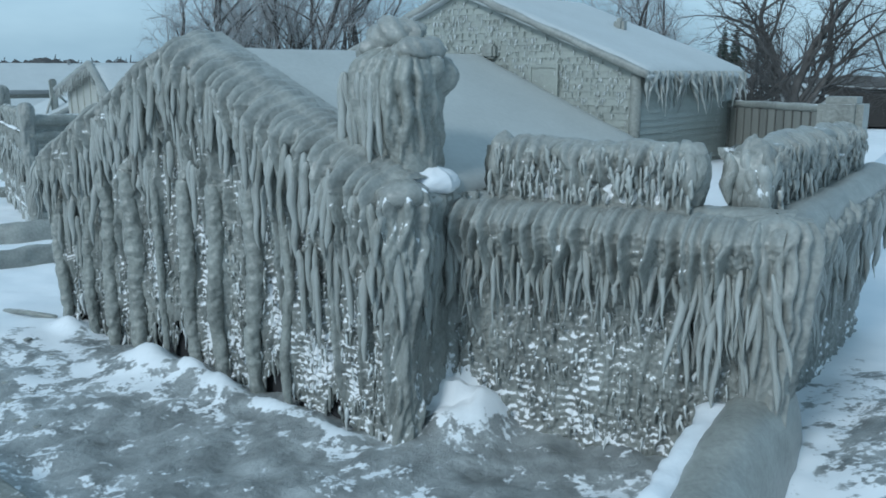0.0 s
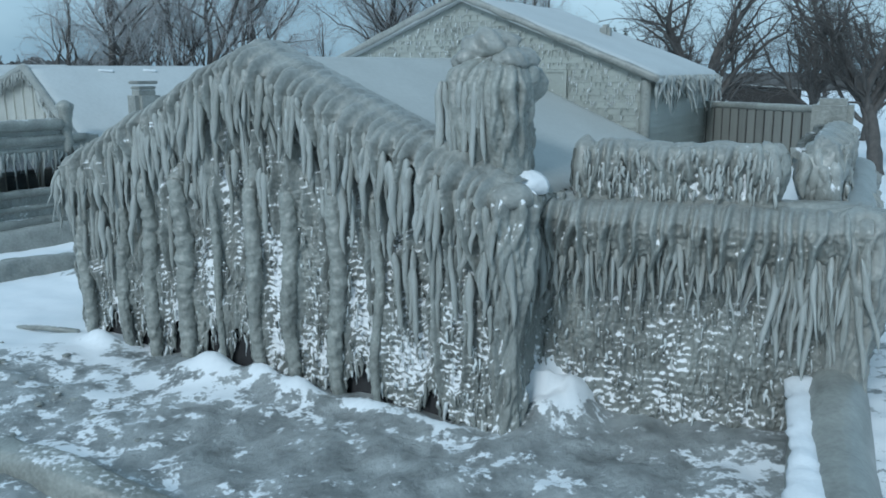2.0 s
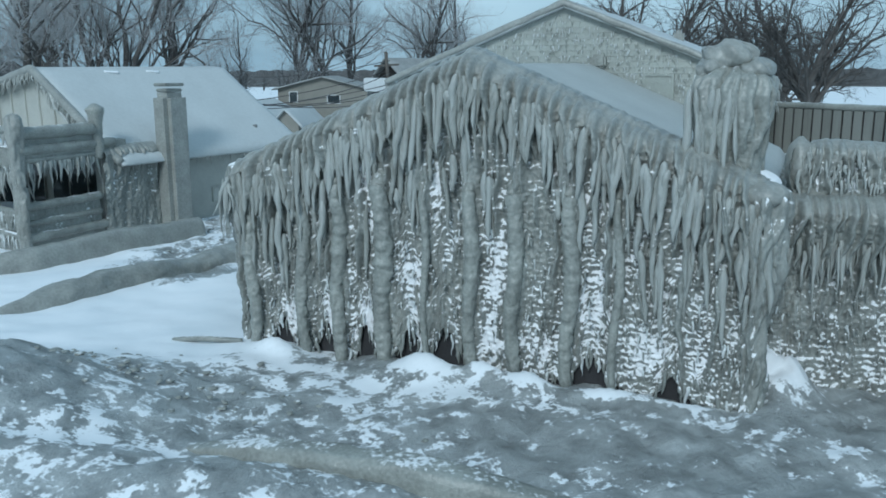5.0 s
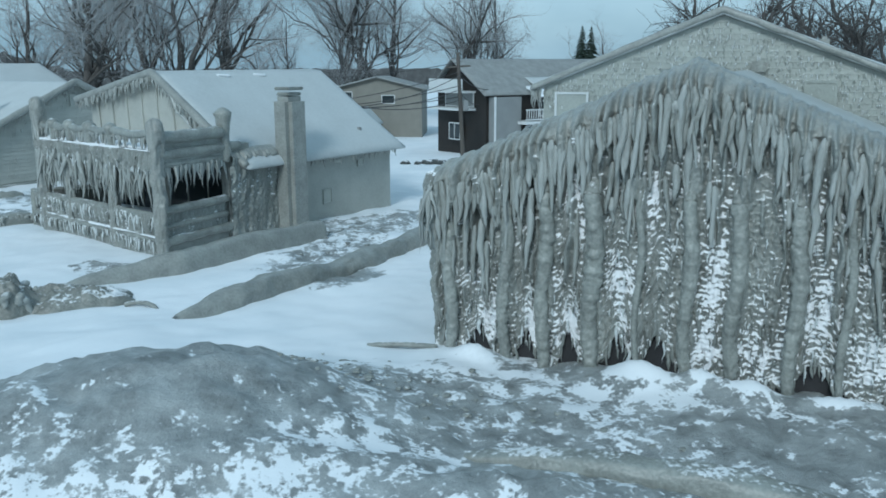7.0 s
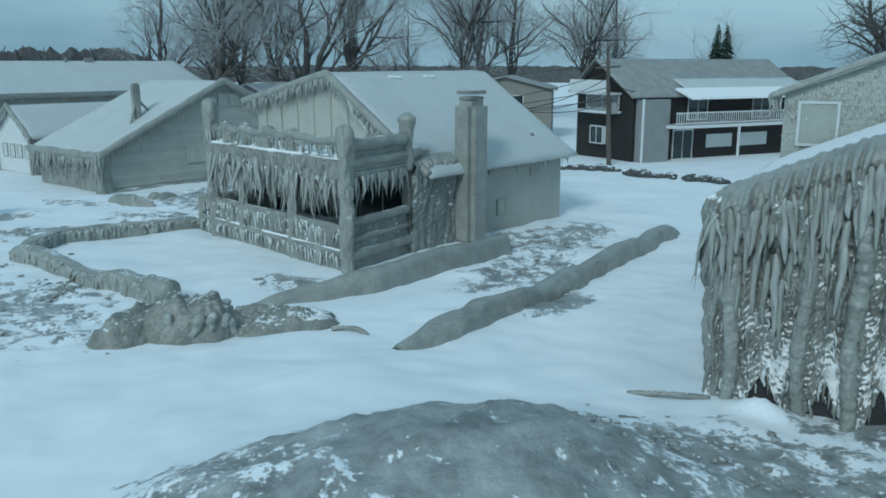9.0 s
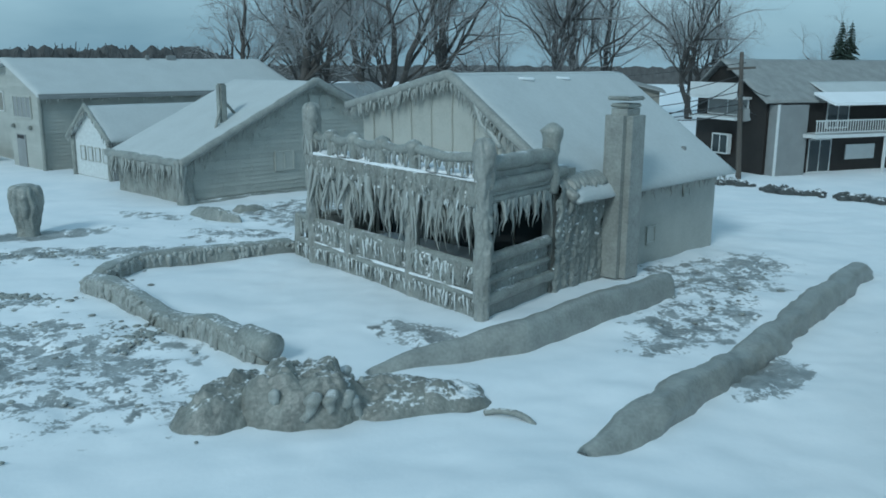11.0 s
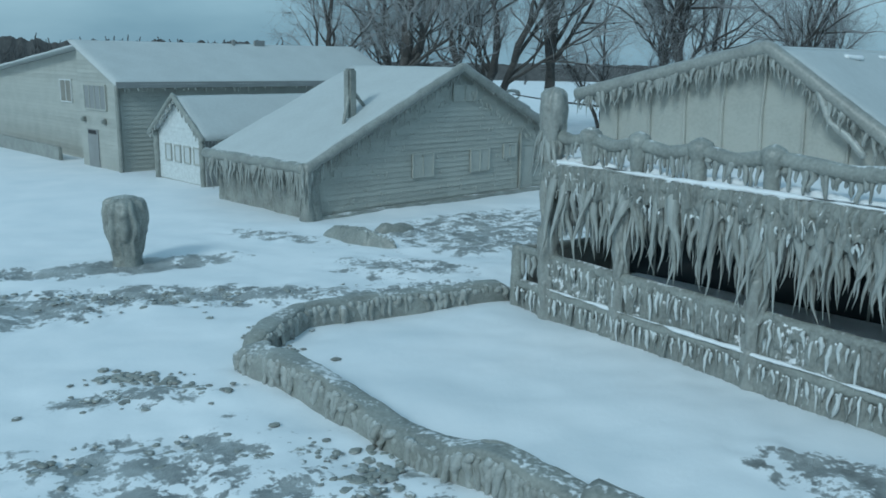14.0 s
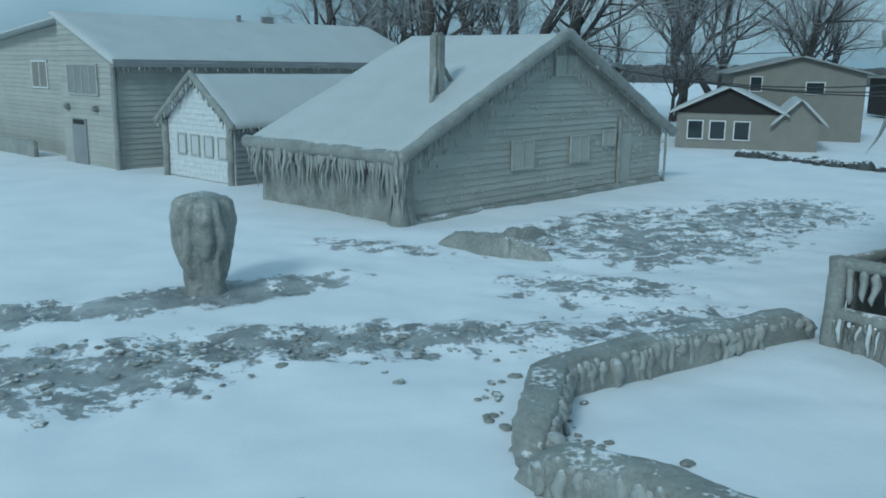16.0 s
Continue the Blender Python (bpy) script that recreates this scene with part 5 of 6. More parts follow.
# frozen spray over the low side, the corner and under the rake
ice_sheet("ice_crust", -ED, .1, -.1, EZ, he, M_ice, -.06, .05, 151, .12, .2, m=pose(0, 0, 0, 0, 0, -90), ribs=make_ribs(70, -ED, 0, EZ, .5, 1.9, .06, .14, .06, .16, (-.05, .1)))
draped("corner_column", he, [-.3, .1, .6, 1.2, 1.8, 2.1], [.5, .42, .33, .3, .36, .3], make_ribs(18, 0, 2.0, 2.0, .6, 1.6, .06, .12, .08, .18), M_ice, 153, 60, 60, .1)
rows = [(x, -.12 + rng.uniform(-.04, .02), float(rakeE(x)) - rng.uniform(.1, .9), rng.uniform(.03, .05), rng.uniform(.08, .25)) for x in rng.uniform(0, EW, 200)]
rows += [(x, -.1 + rng.uniform(-.03, .02), rng.uniform(.2, max(.4, float(rakeE(x)) - .4)), rng.uniform(.025, .045), rng.uniform(.06, .16)) for x in rng.uniform(0, EW, 260)]
many("drip_fringe", TINY, rows, he, M_siding)
V, F = tube(resample([(.2, -.12, .0), (4, -.14, .02), (9, -.12, .05), (EW, -.1, .05)], .12), .2, 12, 155, .5, 1.6, .8)
piece("foot_ice", V, F, M_ice, he, "lumpy ice along the foot of the wall")
rim_ice(he, [(-.45, -.33, EZ - .15), (EW / 2, -.33, EP + .1), (EW + .45, -.33, EZ - .15)], .18, seed=43, rough=.3, mat=M_rim)
eave_icicles(he, -.4, EW / 2, -.33, lambda x: float(rakeE(np.array([x]))[0]) - .02, 96, .06, .12, .15, .55, SPIKES)
eave_icicles(he, EW / 2, EW + .3, -.33, lambda x: float(rakeE(np.array([x]))[0]) - .05, 60, .05, .09, .08, .25, DRIPS)
rim_ice(he, [(-.48, -.3, EZ - .12), (-.48, ED + .3, EZ - .12)], .2, seed=44, rough=.3)
eave_icicles(he, -.3, ED + .2, -.5, EZ - .05, 110, .1, .22, .5, 1.5, axis="y", tilt=0)
for k in range(16):
    hang(he, SPIKES, -.42 + rng.uniform(-.15, .2), -.3 + rng.uniform(-.15, .35), EZ - rng.uniform(.0, .3), rng.uniform(.12, .2), rng.uniform(.9, 1.8), (rng.uniform(-6, 3), rng.uniform(-4, 6)))
V, F = tube([(-.3, -.2, z) for z in np.linspace(-.3, 1.0, 12)], np.linspace(.34, .14, 12), 12, 5, .4, 3)
piece("ice_stalagmite", V, F, M_ice, he)
# Grey foundation under the front wall.
box("foundation", -.05, EW, -.12, 0, -.3, .1, M_grey, he)
stack = part("chimney", box_bm(2.65, 3.05, 1.2, 1.6, 2.8, 5.3, .08), M_ice, he, "iced square flue with two stays")
for x, y in ((2.2, 1.05), (3.75, 1.55)):
    V, F = tube(resample([(2.85, 1.4, 4.6), (x, y, 3.75 if x > 3 else 3.05)], .1), .07, 8, 6, .2, 3)
    piece("stay", V, F, M_ice, stack)
# cable coil at the far rake
for k in range(3):
    a = np.linspace(0, 6.28, 20)
    V, F = tube(np.stack([9.9 + .5 * np.cos(a), -.42 - .03 * k + 0 * a, 4.2 + .2 * np.sin(a) + .05 * k], 1), .025, 6, k)
    piece("cable_coil", V, F, M_icicle, he)

# ---- outbuilding beside it ----
MF = pose(-29.6, 57.3, -0.4, 0, 0, EC - 90)
hf = thing("small_shed", MF, "small gabled outbuilding glazed with ice", "shed")
shell(hf, -4.4, 0, -2.2, 0, 9, -0.2, 2.3, 2.3, 3.85, M_siding, M_snowroof, 0.15, 0.35, 0.35, 0.2, 61)
clapboards(hf, -4.4, 0, 0.05, lambda x: 3.85 - 1.55 * np.abs(x + 2.2) / 2.2, 0, M_frost, 0.2, 0.04)
clapboards(hf, 0, 3.2, 0.05, lambda x: np.full_like(x, 2.3), 0, M_grey, 0.2, 0.05, 1, axis="y")
rim_ice(hf, [(-4.8, -.33, 2.1), (-2.2, -.33, 3.95), (.4, -.33, 2.1)], .11, seed=63)
eave_icicles(hf, -4.7, .3, -.33, lambda x: 3.85 - 1.55 * abs(x + 2.2) / 2.2 - .05, 36, .06, .1, .1, .35, DRIPS)
eave_icicles(hf, 0, 3, .36, 2.1, 24, .06, .1, .15, .5, axis="y")
for k in range(4):
    x = -3.7 + k * .9
    window(hf, x, x + .6, .9, 1.7, -.05, M_siding, M_snowroof, bars=0, label="frosted window", depth=.04)
for x in (-4.5, -.15):
    V, F = tube([(x, -.1, z) for z in np.linspace(-.2, 2.2, 16)], .13, 10, 6, .4, 3)
    piece("ice_column", V, F, M_ice, hf)

# ---- two-storey house and its neighbour ----
MG = pose(-34.7, 62.6, -0.5, 0, 0, EC - 90)
hg = thing("two_storey_house", MG, "two-storey ice-glazed house with a long snowy roof", "house")
part("wall", prism_bm([(-4.8, -.2), (0, -.2), (0, 4.5), (-4.8, 6.35)], 0, .2), M_siding, hg)
part("wall", prism_bm([(-4.8, -.2), (0, -.2), (0, 4.5), (-4.8, 6.35)], 17.8, 18), M_siding, hg)
part("wall", box_bm(-.2, 0, .2, 17.8, -.2, 4.5), M_siding, hg)
part("wall", box_bm(-4.8, -4.6, .2, 17.8, -.2, 6.3), M_siding, hg)
slab("roof", (.55, 4.3), (-5.0, 6.45), -.35, 18.3, .18, M_snowroof, hg, "smooth snowy roof", 71)
part("fascia", prism_bm([(.5, 4.2), (.58, 4.2), (.58, 4.5), (.5, 4.5)], -.3, 18.2), M_grey, hg)
clapboards(hg, 0, 17.8, 0.0, lambda x: np.full_like(x, 4.4), 0, M_siding, 0.22, 0.05, 1, axis="y")
clapboards(hg, -4.8, 0, 0.0, lambda x: 4.5 - (x / 4.8) * 1.85, 0, M_siding, 0.22, 0.04)
eave_icicles(hg, -.2, 18, .55, 4.2, 60, .05, .09, .1, .3, axis="y")
window(hg, -4.0, -1.3, 3.0, 4.3, -.05, M_siding, M_grey, bars=3, label="row of frosted windows")
door = box("entry_door", -3.9, -2.6, -.08, 0, -.1, 2.0, M_grey, hg, .01, "dark iced entry door")
box("door_head", -3.75, -2.75, -.1, -.08, 1.75, 1.95, M_dark, door, .005)
for x in (-4.2, -1.6):
    box("wall_lamp", x - .15, x + .15, -.25, 0, 2.35, 2.6, M_ice, hg, .05)
V, F = tube([(.1, -.1, z) for z in np.linspace(-.2, 4.3, 24)], .12, 10, 8, .3, 3)
piece("downpipe_ice", V, F, M_ice, hg)
for y, w in ((9.0, .2), (10.5, .7)):
    box("roof_vent", -4.6, -4.4, y, y + w, 6.3, 6.75, M_grey, hg, .03)

hh = thing("neighbour_house", MG @ pose(1.6, .4, .7), "grey ice-glazed house with a sloping snowy roof", "house")
part("wall", prism_bm([(-26, -1), (-6.9, -1), (-6.9, 5.5), (-26, 3.6)], .6, .8), M_siding, hh)
part("wall", box_bm(-7.1, -6.9, .8, 12, -1, 5.4), M_siding, hh)
slab("roof", (-26.5, 3.57), (-6.7, 5.56), -.2, 12, .18, M_snowroof, hh, "snowy roof", 75)
clapboards(hh, -26, -6.9, -.7, lambda x: 5.5 + (x + 6.9) * .1, .6, M_siding, 0.22, 0.04)
window(hh, -11.6, -9.9, 2.4, 3.7, .56, M_white, M_beige, bars=1, label="frosted window")
box("low_fence", -26, -8.6, -.9, -.7, -1, .1, M_ice, hh, .05)

# ---- dark house with a balcony, across the road ----
MDD = frame_of((4.9, 62.9), (6.6, 57.2), -0.3)[0]
hd = thing("balcony_house", MDD, "two-storey dark brown house with a white balcony and partly snowy roof", "house")
DW, DL = 5.95, 15.4
shell(hd, -DW, 0, -DW / 2 - .6, 0, DL, -.3, 4.6, 4.3, 6.45, M_brown, M_shingle, .14, .45, .5, .4, 91)
part("roof", prism_bm([(1.9, 3.95), (.3, 4.5), (.3, 4.65), (1.9, 4.1)], 3.2, DL + .4), M_snow, hd, "snow-covered eave over the balcony")
slab("roof_snow", (.5, 4.42), (-1.2, 5.2), 4.2, DL + .2, .06, M_snowroof, hd, "patch of snow low on the roof", 5, .12)
part("side_wing", box_bm(.02, .8, .2, 2.4, -.3, 3.95), M_grey, hd, "grey projecting entry wing")
part("wing_trim", box_bm(.74, .84, .1, .22, -.3, 4.0), M_white, hd)
balc = part("balcony", box_bm(.02, 1.75, 2.1, DL - .2, 2.1, 2.3), M_white, hd, "white balcony with thin railing")
part("top_rail", box_bm(1.66, 1.74, 2.1, DL - .2, 3.05, 3.13), M_white, balc)
part("low_rail", box_bm(1.67, 1.73, 2.1, DL - .2, 2.4, 2.46), M_white, balc)
for y in np.arange(2.15, DL - .2, .2):
    part("baluster", box_bm(1.68, 1.72, y, y + .04, 2.46, 3.05), M_white, balc)
part("post", box_bm(1.6, 1.72, DL - .5, DL - .36, -.3, 4.1), M_white, hd)
part("post", box_bm(1.6, 1.72, 7.7, 7.84, -.3, 2.1), M_white, hd)
window(hd, 4.6, 6.4, 2.5, 4.0, .02, M_white, M_glass, 1, 1, "y", "white-framed sliding window")
window(hd, 10.6, 12.4, 2.5, 4.0, .02, M_white, M_glass, 1, 1, "y", "white-framed sliding window")
window(hd, 3.4, 5.2, -.1, 1.9, .02, M_white, M_glass, 1, 1, "y", "glazed entrance")
box("garage_panel", .02, .1, 6.4, 8.8, .6, 1.5, M_white, hd, .01)
box("garage_panel", .02, .1, 9.6, 12.2, .6, 1.5, M_white, hd, .01)
window(hd, -3.9, -2.5, .9, 2.1, -.15, M_white, M_glass, -1, 1, "x", "white bay window", .3)
window(hd, -4.9, -1.4, 3.2, 4.3, -.02, M_white, M_grey, -1, 1, "x", "upper window behind a loft balcony")
loft = box("loft_balcony", -5.3, -1.2, -1.2, 0, 3.0, 3.15, M_white, hd, .01)
part("rail_panel", box_bm(-5.3, -1.2, -1.2, -1.14, 4.35, 5.15), M_white, loft)
part("loft_deck", box_bm(-5.3, -1.2, -1.2, -.02, 4.2, 4.34), M_white, loft)

# ---- houses beyond ----
def plain_house(name, m, w, d, ze, zp, wall, roof, label, wins=(), lid=.15):
    h = thing(name, m, label, "house")
    shell(h, -w, 0, -w / 2, 0, d, -.4, ze, ze, zp, wall, roof, lid, .45, .45, .45, int(w * 10))
    for x0, x1, z0, z1 in wins:
        window(h, x0, x1, z0, z1, -.02, M_white, M_glass, -1, 0, label="dark window")
    return h


bungalow = plain_house("bungalow", pose(0.3, 69.6, -.6, 0, 0, math.degrees(math.atan2(-3.3, 6.5))) @ pose(-2.0, 0, 0), 5.5, 7, 2.2, 3.5, M_beige, M_snowroof,
            "low beige bungalow with dark gable and snowy roof", [(-4.9, -4.0, .6, 1.7), (-3.7, -2.8, .6, 1.7), (-2.4, -1.5, .6, 1.7)])
part("gable", prism_bm([(-5.6, 2.1), (.1, 2.1), (-2.75, 3.55)], -.08, -.02), M_brown, bungalow, "dark boarded gable")
wing = plain_house("bungalow_wing", pose(0.3, 69.6, -.6, 0, 0, math.degrees(math.atan2(-3.3, 6.5))), 2.0, 6, 1.9, 2.9, M_beige, M_snowroof, "beige wing of the bungalow with a snowy roof")
plain_house("beige_house", pose(7.5, 76.5, -.5, 0, 0, -20), 8.0, 7, 4.2, 5.2, M_beige, M_shingle, "two-storey beige house with a dark low roof", [(-7.0, -6.2, 3.0, 4.0), (-3.6, -2.4, 2.9, 3.7)])
plain_house("white_house", pose(-14.0, 79.0, -.5, 0, 0, -25), 9.0, 8, 2.4, 4.6, M_grey, M_snowroof, "grey house with snowy roof among trees", [(-6, -5, 3.0, 3.7)])
plain_house("small_white_house", pose(34.0, 74.0, 0, 0, 0, -25), 7.0, 6, 2.4, 4.2, M_grey, M_snowroof, "small pale house with a white gable", [(-3.8, -3.2, 2.6, 3.1)])
plain_house("dark_barn", pose(52.0, 92.0, 0, 0, 0, -15), 26.0, 10, 3.2, 4.0, M_brown, M_shingle, "long dark building far behind the fence")


# ---- loose iced things on the snow ----
def blob(name, cx, cy, rx, ry, h, seed, label, category, mat=None, ang=0.0, rough=.35, n=110, k=60, sharp=.7, drips=0):
    """A mound of ice: an uneven dome sunk into the snow."""
    a = np.linspace(0, 2 * math.pi, n, endpoint=False)
    t = np.linspace(0, 1, k)
    A, T = np.meshgrid(a, t, indexing="ij")
    nz = fbm(np.cos(A) * 1.6 + 5 + T * 1.2, np.sin(A) * 1.6 + 5, seed, 4)
    fine = fbm(np.cos(A) * T * 3.2 + 9, np.sin(A) * T * 3.2 + 9, seed + 3, 4)
    R = (T ** .8) * (1 + rough * 2 * (nz - .5))
    Z = h * (1 - T ** (1 / (1.001 - sharp) * .8)) * (.7 + .6 * fine) - T ** 6 * .5
    c, s = math.cos(radians(ang)), math.sin(radians(ang))
    X, Y = R * rx * np.cos(A), R * ry * np.sin(A)
    Z = Z + (.16 * h ** .3) * (fbm(X * 3.6 + 40, Y * 4.2 + 40, seed + 8, 5) - .5) * 2 * (1 - T ** 3)
    z0 = gz(cx, cy)
    V = np.stack([X * c - Y * s, X * s + Y * c, Z], 2)
    e = thing(name, pose(cx, cy, z0), label, category)
    piece("ice_mass", V.reshape(-1, 3), [f[::-1] for f in [[((i + 1) % n) * k + j, i * k + j, i * k + j + 1, ((i + 1) % n) * k + j + 1] for i in range(n) for j in range(k - 1)]], mat or M_rime, e)
    for q in range(drips):
        b = rng.uniform(0, 6.28)
        x, y = .8 * rx * math.cos(b), .8 * ry * math.sin(b)
        hang(e, DRIPS, x * c - y * s, x * s + y * c, h * rng.uniform(.45, .75), rng.uniform(.14, .3), h * rng.uniform(.4, .7))
    return e


blob("ice_hump", -18.3, 24.7, 1.25, .95, .9, 3, "hump of brownish ice over a broken wall end", "ice mound", ang=-6, sharp=.72, rough=.4, drips=10)
blob("ice_hump", -16.9, 24.8, 2.2, .85, .6, 5, "low ridge of rough ice flecked with snow", "ice mound", ang=4, sharp=.3)
blob("ice_hump", -19.6, 25.0, 1.4, .95, .75, 7, "low lump of crusted ice beside the wall end", "ice mound", ang=40, sharp=.25)
blob("ice_hump", -22.7, 45.3, 1.75, .55, .38, 8, "low iced log half buried in snow", "ice mound", M_ice, ang=-46)
blob("ice_hump", -21.6, 46.9, .8, .3, .25, 9, "low iced log half buried in snow", "ice mound", M_ice, ang=20)
# rounded end of the yard wall
V, F = tube(resample([(-19.7, 27.8, .22), (-19.1, 27.15, .2)], .08), .3, 16, 4, .12, 1.5)
e = thing("ice_barrel", pose(0, 0, 0), "rounded end of an iced pipe in the snow", "pipe")
piece("ice_skin", V, F, M_ice, e)
for pts, nm in ((((-20.85, 29.6, .14), (-20.6, 29.55, .17), (-20.35, 29.35, .15), (-20.1, 29.1, .02)), "bent_branch"), (((-15.2, 24.1, -.12), (-14.9, 24.0, -.06), (-14.6, 23.8, -.07), (-14.4, 23.55, -.2)), "bent_branch"), (((-10.0, 19.0, -.12), (-9.6, 18.75, -.05), (-9.1, 18.55, -.05), (-8.6, 18.5, -.12)), "bent_branch")):
    Q = np.array(pts, float)
    f = np.linspace(0, 1, 20)
    V, F = tube(np.stack([np.polyval(np.polyfit(np.linspace(0, 1, len(Q)), Q[:, k], 3), f) for k in range(3)], 1), .06, 8, 3, .35, 3)
    e = thing(nm, pose(0, 0, 0), "short bent branch coated in ice lying on snow", "branch", "iced branches")
    piece("ice_skin", V, F, M_ice, e)
# iced post standing in the open snow
stump = thing("iced_post", pose(-28.84, 42.0, gz(-28.84, 42.0)), "squat post swollen by a thick coat of hanging ice", "post")
draped("ice_coat", stump, [-.2, .1, .5, 1.0, 1.45, 1.7, 1.84, 1.9], [.4, .36, .38, .44, .47, .42, .3, .02], make_ribs(26, 0, 3.4, 1.65, .5, 1.4, .08, .14, .07, .16) + make_ribs(20, 0, 3.4, 1.1, .3, .9, .05, .09, .05, .1), M_ice, 9, 110, 70)

# chunks of broken ice in the rough patches
V0 = np.array([(math.cos(a) * r, math.sin(a) * r, z) for z, r in ((-.3, .8), (.25, .75), (.55, .35)) for a in np.arange(6) * math.pi / 3])
F0 = [[i, (i + 1) % 6, 6 + (i + 1) % 6, 6 + i] for i in range(6)] + [[6 + i, 6 + (i + 1) % 6, 12 + (i + 1) % 6, 12 + i] for i in range(6)] + [[12, 13, 14, 15, 16, 17]]
def chunks(name, spots, mat, label, n, smin, smax, flat=.5):
    out = []
    for k in range(n):
        x, y, rx, ry, ang = spots[int(rng.integers(len(spots)))]
        a, b = rng.normal(0, .5) * rx, rng.normal(0, .5) * ry
        c, s = math.cos(radians(ang)), math.sin(radians(ang))
        px, py = x + a * c - b * s, y + a * s + b * c
        sc = rng.uniform(smin, smax) * rng.uniform(.5, 1)
        j = V0 * (1 + rng.uniform(-.3, .3, V0.shape)) * sc * np.array([1, rng.uniform(.6, 1), flat])
        q = rng.uniform(0, 6.28)
        X = np.stack([px + j[:, 0] * math.cos(q) - j[:, 1] * math.sin(q), py + j[:, 0] * math.sin(q) + j[:, 1] * math.cos(q), gz(px, py) + .02 + j[:, 2]], 1)
        out.append((X, F0))
    Vv, Ff = join(out)
    ob = piece(name, Vv, Ff, mat)
    return tagged(ob, label, "ice", kind="stuff")


chunks("ice_chunks", [(-23.2, 26.5, 2.6, 3.0, 40), (-26.5, 38.2, 4.2, .9, 2), (-26, 32.4, 1.4, .6, 10), (-25.6, 30.0, 2.0, .7, 5), (-23.4, 30.0, .9, .5, 0), (-22.3, 29.3, .5, .6, 0), (-26.4, 33.2, .8, .3, 0), (-9.3, 14.8, 3.2, 2.0, -41), (-11.5, 16.2, 2.5, 1.0, -20), (6.5, 9.5, 1.6, 3.5, -20), (-26.5, 38.6, 4.0, 1.0, 0), (-31, 37.3, 3.2, 1.4, 8), (-15, 48.5, 6, 2.5, 40), (-24.2, 35.3, .8, 1.6, 20), (-7, 32, 1.6, 3.6, -45)],
       M_ice, "scattered small chunks of broken grey ice on snow", 1100, .04, .16, .35)
sp = [(2.6, 53.5, 1.6, .4, -30), (4.6, 50.0, 2.2, .5, -58), (6.5, 47.2, 1.6, .5, -58), (-4.3, 66.5, 2.4, .5, -68), (-2.8, 62.5, 1.8, .5, -65)]
c = chunks("stone_row", sp, M_stone, "row of dark stones poking through snow", 170, .3, .8, .8)

# ---- bare trees ----
def grow(seed, height, spread, depth, droop=0.0, trunks=1, thick=.28, twigs=3):
    r = np.random.default_rng(seed)
    trunk, crown = [], []
    def limb(p, d, length, rad, level):
        n = 5 if level < 2 else 3 if level < 4 else 2 if level < 6 else 1
        pts = [p]
        q, dd = p.copy(), d.copy()
        for i in range(n):
            dd = dd + r.normal(0, .13 + .03 * level, 3) + np.array([0, 0, (.08 if level < depth - 2 else 0) - droop * level * .05])
            dd /= np.linalg.norm(dd)
            q = q + dd * length / n
            pts.append(q.copy())
        rr = np.linspace(rad, rad * .55, n + 1)
        (trunk if level < min(3, depth) else crown).append(tube(pts, rr, (9, 7, 5, 4, 3, 3, 3)[min(level, 6)], seed, .12 if level < 2 else 0))
        if level >= depth:
            return
        kids = (5, 5, 4, 4, twigs, twigs)[min(level, 5)]
        for c in range(kids):
            f = r.uniform(.6 if level == 0 else .35, 1.0) if c else 1.0
            i = min(n - 1, int(f * n))
            base = pts[i] + (pts[i + 1] - pts[i]) * (f * n - i)
            ax = r.normal(0, 1, 3)
            ax -= ax.dot(dd) * dd
            ax /= np.linalg.norm(ax)
            lead = c == 0 and level < 3
            ang = r.uniform(.08, .3) if lead else r.uniform(.35, .85) * spread
            nd = dd * math.cos(ang) + ax * math.sin(ang)
            limb(base, nd, length * (r.uniform(.75, .92) if lead else r.uniform(.5, .78)), rad * (.68 if lead else .5 * r.uniform(.6, 1.0)), level + 1)
    for t in range(trunks):
        a = r.uniform(0, 6.28)
        lean = .05 if trunks == 1 else .2
        d = np.array([lean * math.cos(a), lean * math.sin(a), 1.0])
        limb(np.array([.25 * math.cos(a), .25 * math.sin(a), -.3]) * (trunks > 1) + np.array([0, 0, -.3]), d / np.linalg.norm(d), height * .3, thick, 0)
    return join(trunk), join(crown)


def tree(seed, x, y, height, spread, depth, label, bark=None, twig=None, **kw):
    t = thing("bare_tree", pose(x, y, gz(x, y), 0, 0, seed * 37 % 360), label, "tree", "bare trees")
    (tv, tf), (cv, cf) = grow(seed, height, spread, depth, **kw)
    piece("trunk", tv, tf, bark or M_bark, t)
    piece("crown", cv, cf, twig or bark or M_bark, t)
    return t


big = tree(1, -9.0, 85.0, 25, 1.0, 6, "tall bare tree with spreading dark limbs", twig=M_twig, trunks=1, thick=.55, twigs=4)
multi = tree(2, -14.0, 86.0, 25, 1.1, 6, "bare tree with several dark trunks", twig=M_twig, trunks=3, thick=.42)
willow = tree(3, -21.0, 80.0, 22, .9, 6, "frosted tree with pale drooping twigs", M_bark, M_barkice, droop=.3, trunks=1, thick=.5, twigs=4)
slim = tree(4, 8.0, 104.0, 27, 1.05, 6, "slender bare tree with upright twigs", twig=M_twig, trunks=2, thick=.45)
wide = tree(5, 19.5, 46.5, 15, 1.15, 5, "wide bare tree with crooked dark branches", trunks=2, thick=.42, twigs=4)
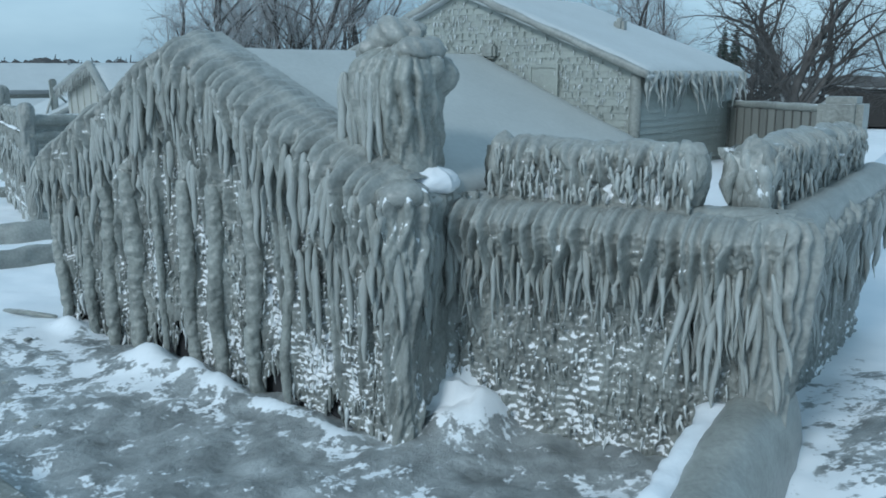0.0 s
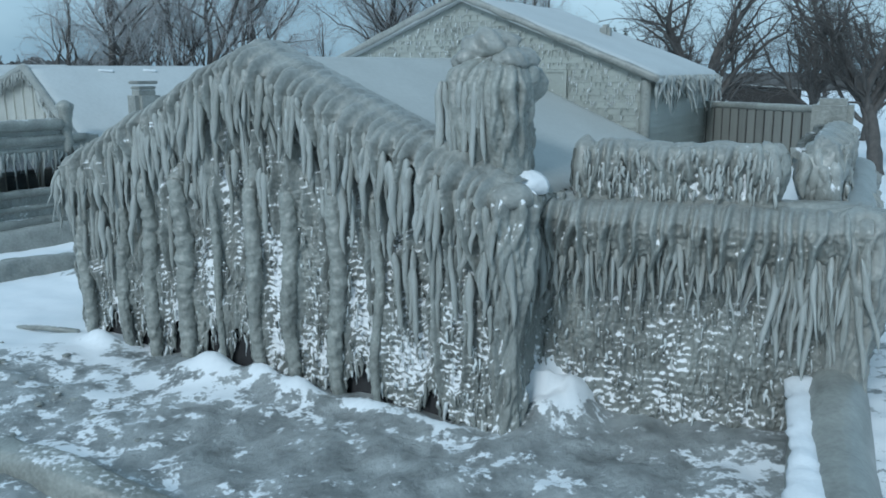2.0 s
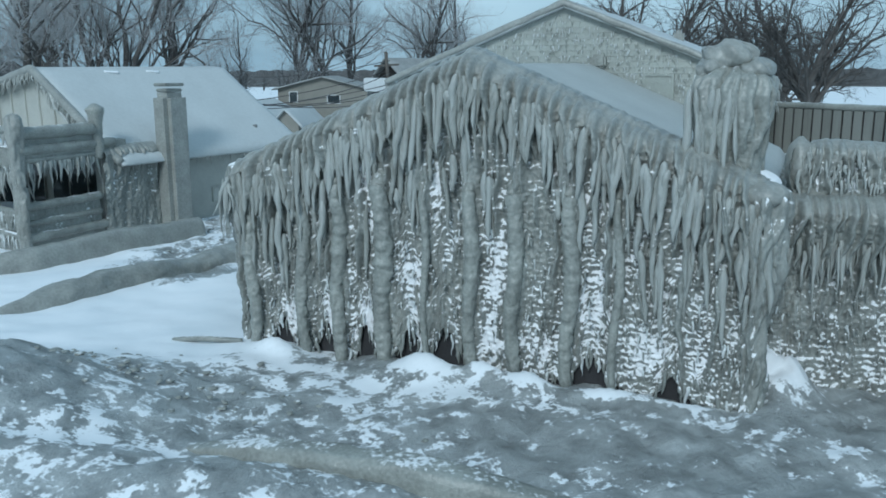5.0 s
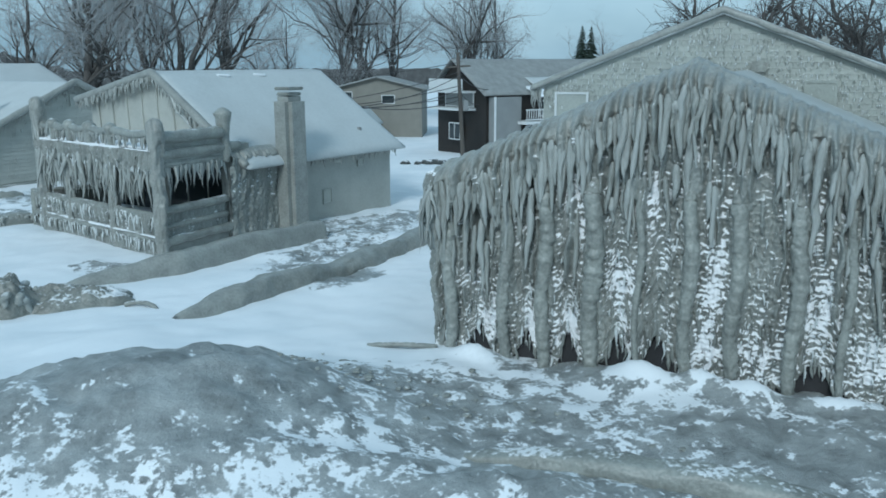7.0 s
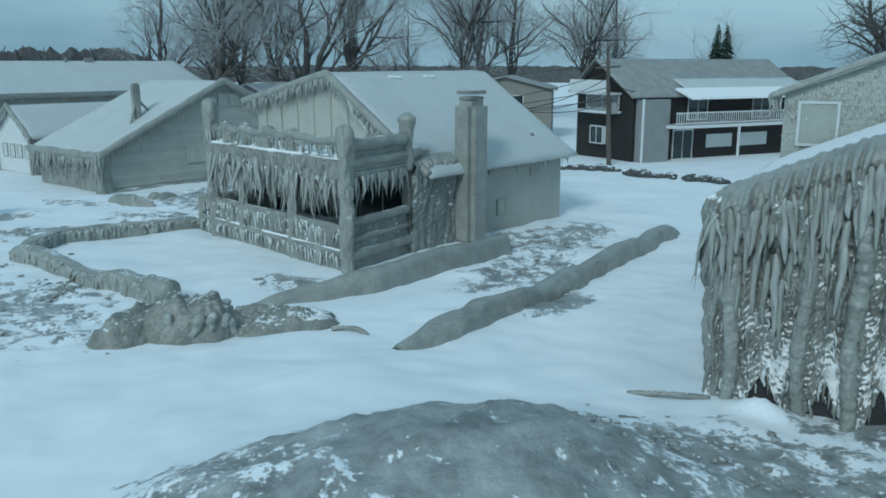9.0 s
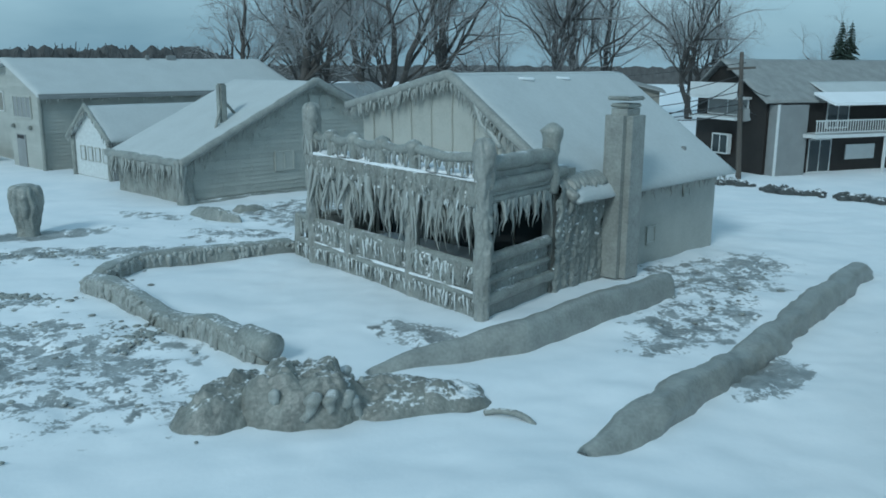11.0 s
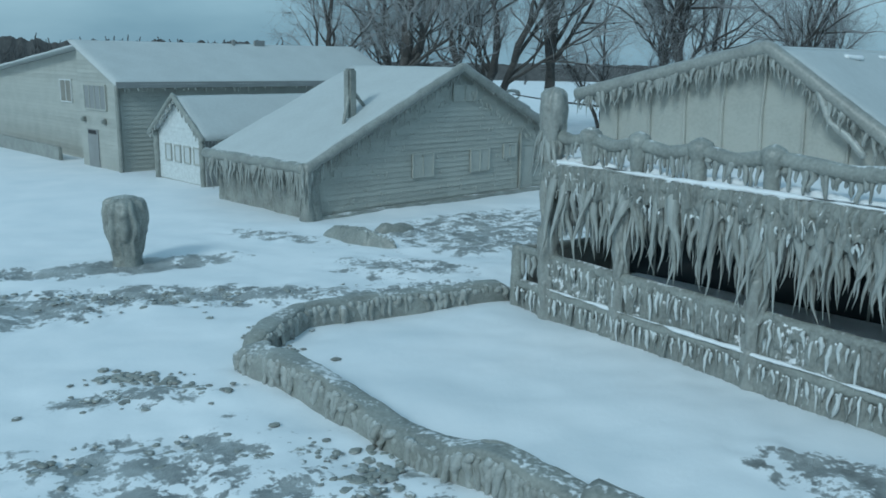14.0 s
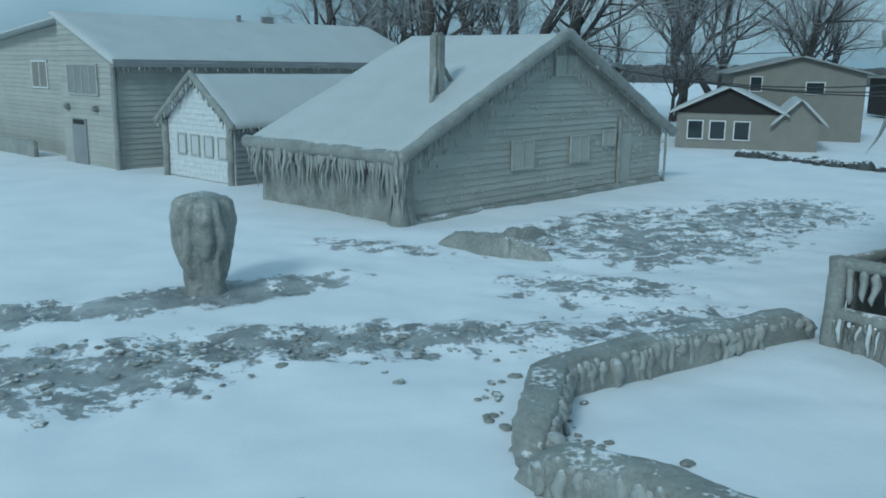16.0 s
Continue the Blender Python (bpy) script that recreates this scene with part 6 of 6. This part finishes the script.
for src, x, y, rot, sc in ((slim, 12.5, 106, 80, .95), (slim, 24.5, 111, 150, .85), (slim, 28.5, 113, 40, .8), (wide, 12.4, 36.5, 100, .6), (wide, 27, 42, 200, 1.0), (wide, 33, 58, 300, 1.0),
                           (willow, -27, 86, 200, .8), (slim, 40, 104, 10, .45), (slim, -1.5, 97, 60, .5), (multi, -20, 95, 240, .9), (wide, 42, 66, 30, .9), (big, 60, 100, 30, .7), (slim, 4, 98, 200, .45)):
    o = copy_thing(src, pose(x, y, gz(x, y), 0, 0, rot) @ Matrix.Diagonal((sc, sc, sc, 1)))
    o.scale = (sc, sc, sc)

# spruces
def spruce(x, y, h, seed):
    r = np.random.default_rng(seed)
    t = thing("spruce", pose(x, y, gz(x, y)), "dark green spruce behind the houses", "tree", "spruces")
    V, F = tube([(0, 0, z) for z in np.linspace(-.3, h, 10)], np.linspace(.2, .02, 10), 7)
    piece("trunk", V, F, M_bark, t)
    out = []
    for z in np.arange(.8, h * .98, .22):
        R = (h - z) * .3 + .12
        for k in range(11):
            a = r.uniform(0, 6.28)
            l = R * r.uniform(.6, 1.1)
            d = np.array([math.cos(a), math.sin(a), 0])
            p = [np.array([0, 0, z]) + d * l * f + np.array([0, 0, -.35 * l * f * f + r.uniform(-.05, .05)]) for f in (0, .5, 1)]
            out.append(tube(p, [.16 * l + .05, .13 * l + .05, .02], 5, int(k), .5, 4, .5))
    V, F = join(out)
    piece("crown", V, F, M_conifer, t)
    return t


s1 = spruce(26.5, 83.5, 10.3, 1)
copy_thing(s1, pose(27.9, 84.3, gz(27, 84), 0, 0, 90))

# far woods along the horizon
(tv, tf), (cv, cf) = grow(11, 9, 1.0, 2, trunks=2, thick=.25, twigs=4)
(tv2, tf2), (cv2, cf2) = grow(12, 9, .9, 2, trunks=3, thick=.25, twigs=4)
out = []
for k in range(150):
    b = radians(rng.uniform(-30, -8) if k % 8 else rng.uniform(-6, 44))
    dist = rng.uniform(190, 280)
    x, y = -15 + dist * math.sin(b), 10 + dist * math.cos(b)
    sc = rng.uniform(.8, 1.3) * (1.3 if b < -.13 else 0.5)
    a = rng.uniform(0, 6.28)
    for V, F in (((tv, tf), (cv, cf)) if k % 2 else ((tv2, tf2), (cv2, cf2))):
        V = V * sc
        out.append((np.stack([x + V[:, 0] * math.cos(a) - V[:, 1] * math.sin(a), y + V[:, 0] * math.sin(a) + V[:, 1] * math.cos(a), V[:, 2] - .6], 1), F))
V, F = join(out)
tagged(piece("far_woods", V, F, M_woods), "dark leafless woods along the horizon", "woods", kind="stuff")
n = 900
bb = np.radians(np.linspace(-50, 48, n))
lo = np.stack([-15 + 285 * np.sin(bb), 10 + 285 * np.cos(bb), np.full(n, -3.0)], 1)
hi = lo.copy()
hi[:, 2] = 3.7 + 3.4 * sstep(-.09, -.17, bb) + (1.6 + 2.6 * sstep(-.09, -.17, bb)) * fbm(np.linspace(0, 260, n), np.zeros(n), 8, 5)
back = hi + np.array([0, 14, -3.0])
tagged(piece("wooded_ridge", np.stack([lo, hi, back], 1).reshape(-1, 3), grid_faces(n, 3).tolist(), M_woods), "distant dark wooded ridge", "woods", kind="structure")

# ---- utility pole and cables ----
pole = thing("utility_pole", pose(4.3, 55.3, gz(4.3, 55.3), 0, -3, 0), "leaning wooden utility pole with cables", "pole")
V, F = tube([(0, 0, z) for z in np.linspace(-.3, 6.9, 12)], np.linspace(.16, .11, 12), 9, 2)
piece("shaft", V, F, M_pole, pole)
part("transformer", box_bm(.12, .5, -.2, .2, 3.2, 3.9, .05), M_grey, pole)
part("cross_arm", box_bm(-.8, .8, -.06, .06, 6.0, 6.12), M_pole, pole)
def cable(a, b, sag, r=.025):
    t = np.linspace(0, 1, 18)
    a, b = np.array(a), np.array(b)
    P = a + (b - a) * t[:, None]
    P[:, 2] -= sag * 4 * t * (1 - t)
    e = thing("cable", pose(0, 0, 0), "sagging dark overhead cable", "cable", "overhead cables")
    V, F = tube(P, r, 5)
    piece("strand", V, F, M_wire, e)
E0 = ME @ Vector((10.0, -.4, 4.3))
for z, q in ((3.6, 0), (4.3, .2), (5.2, .4)):
    cable((4.2, 55.3, z), (-7.0, 41.5 + q, 4.2 - q), .5)
    cable(tuple(E0), (4.2, 55.3, z + .2), .8 + q)
cable((4.2, 55.3, 5.0), (7.2, 57.6, 4.2), .3)
cable((4.2, 55.3, 3.9), (6.8, 58.5, 3.0), .2)
cable((4.2, 55.3, 6.0), (-9.0, 96.0, 6.0), 1.2)
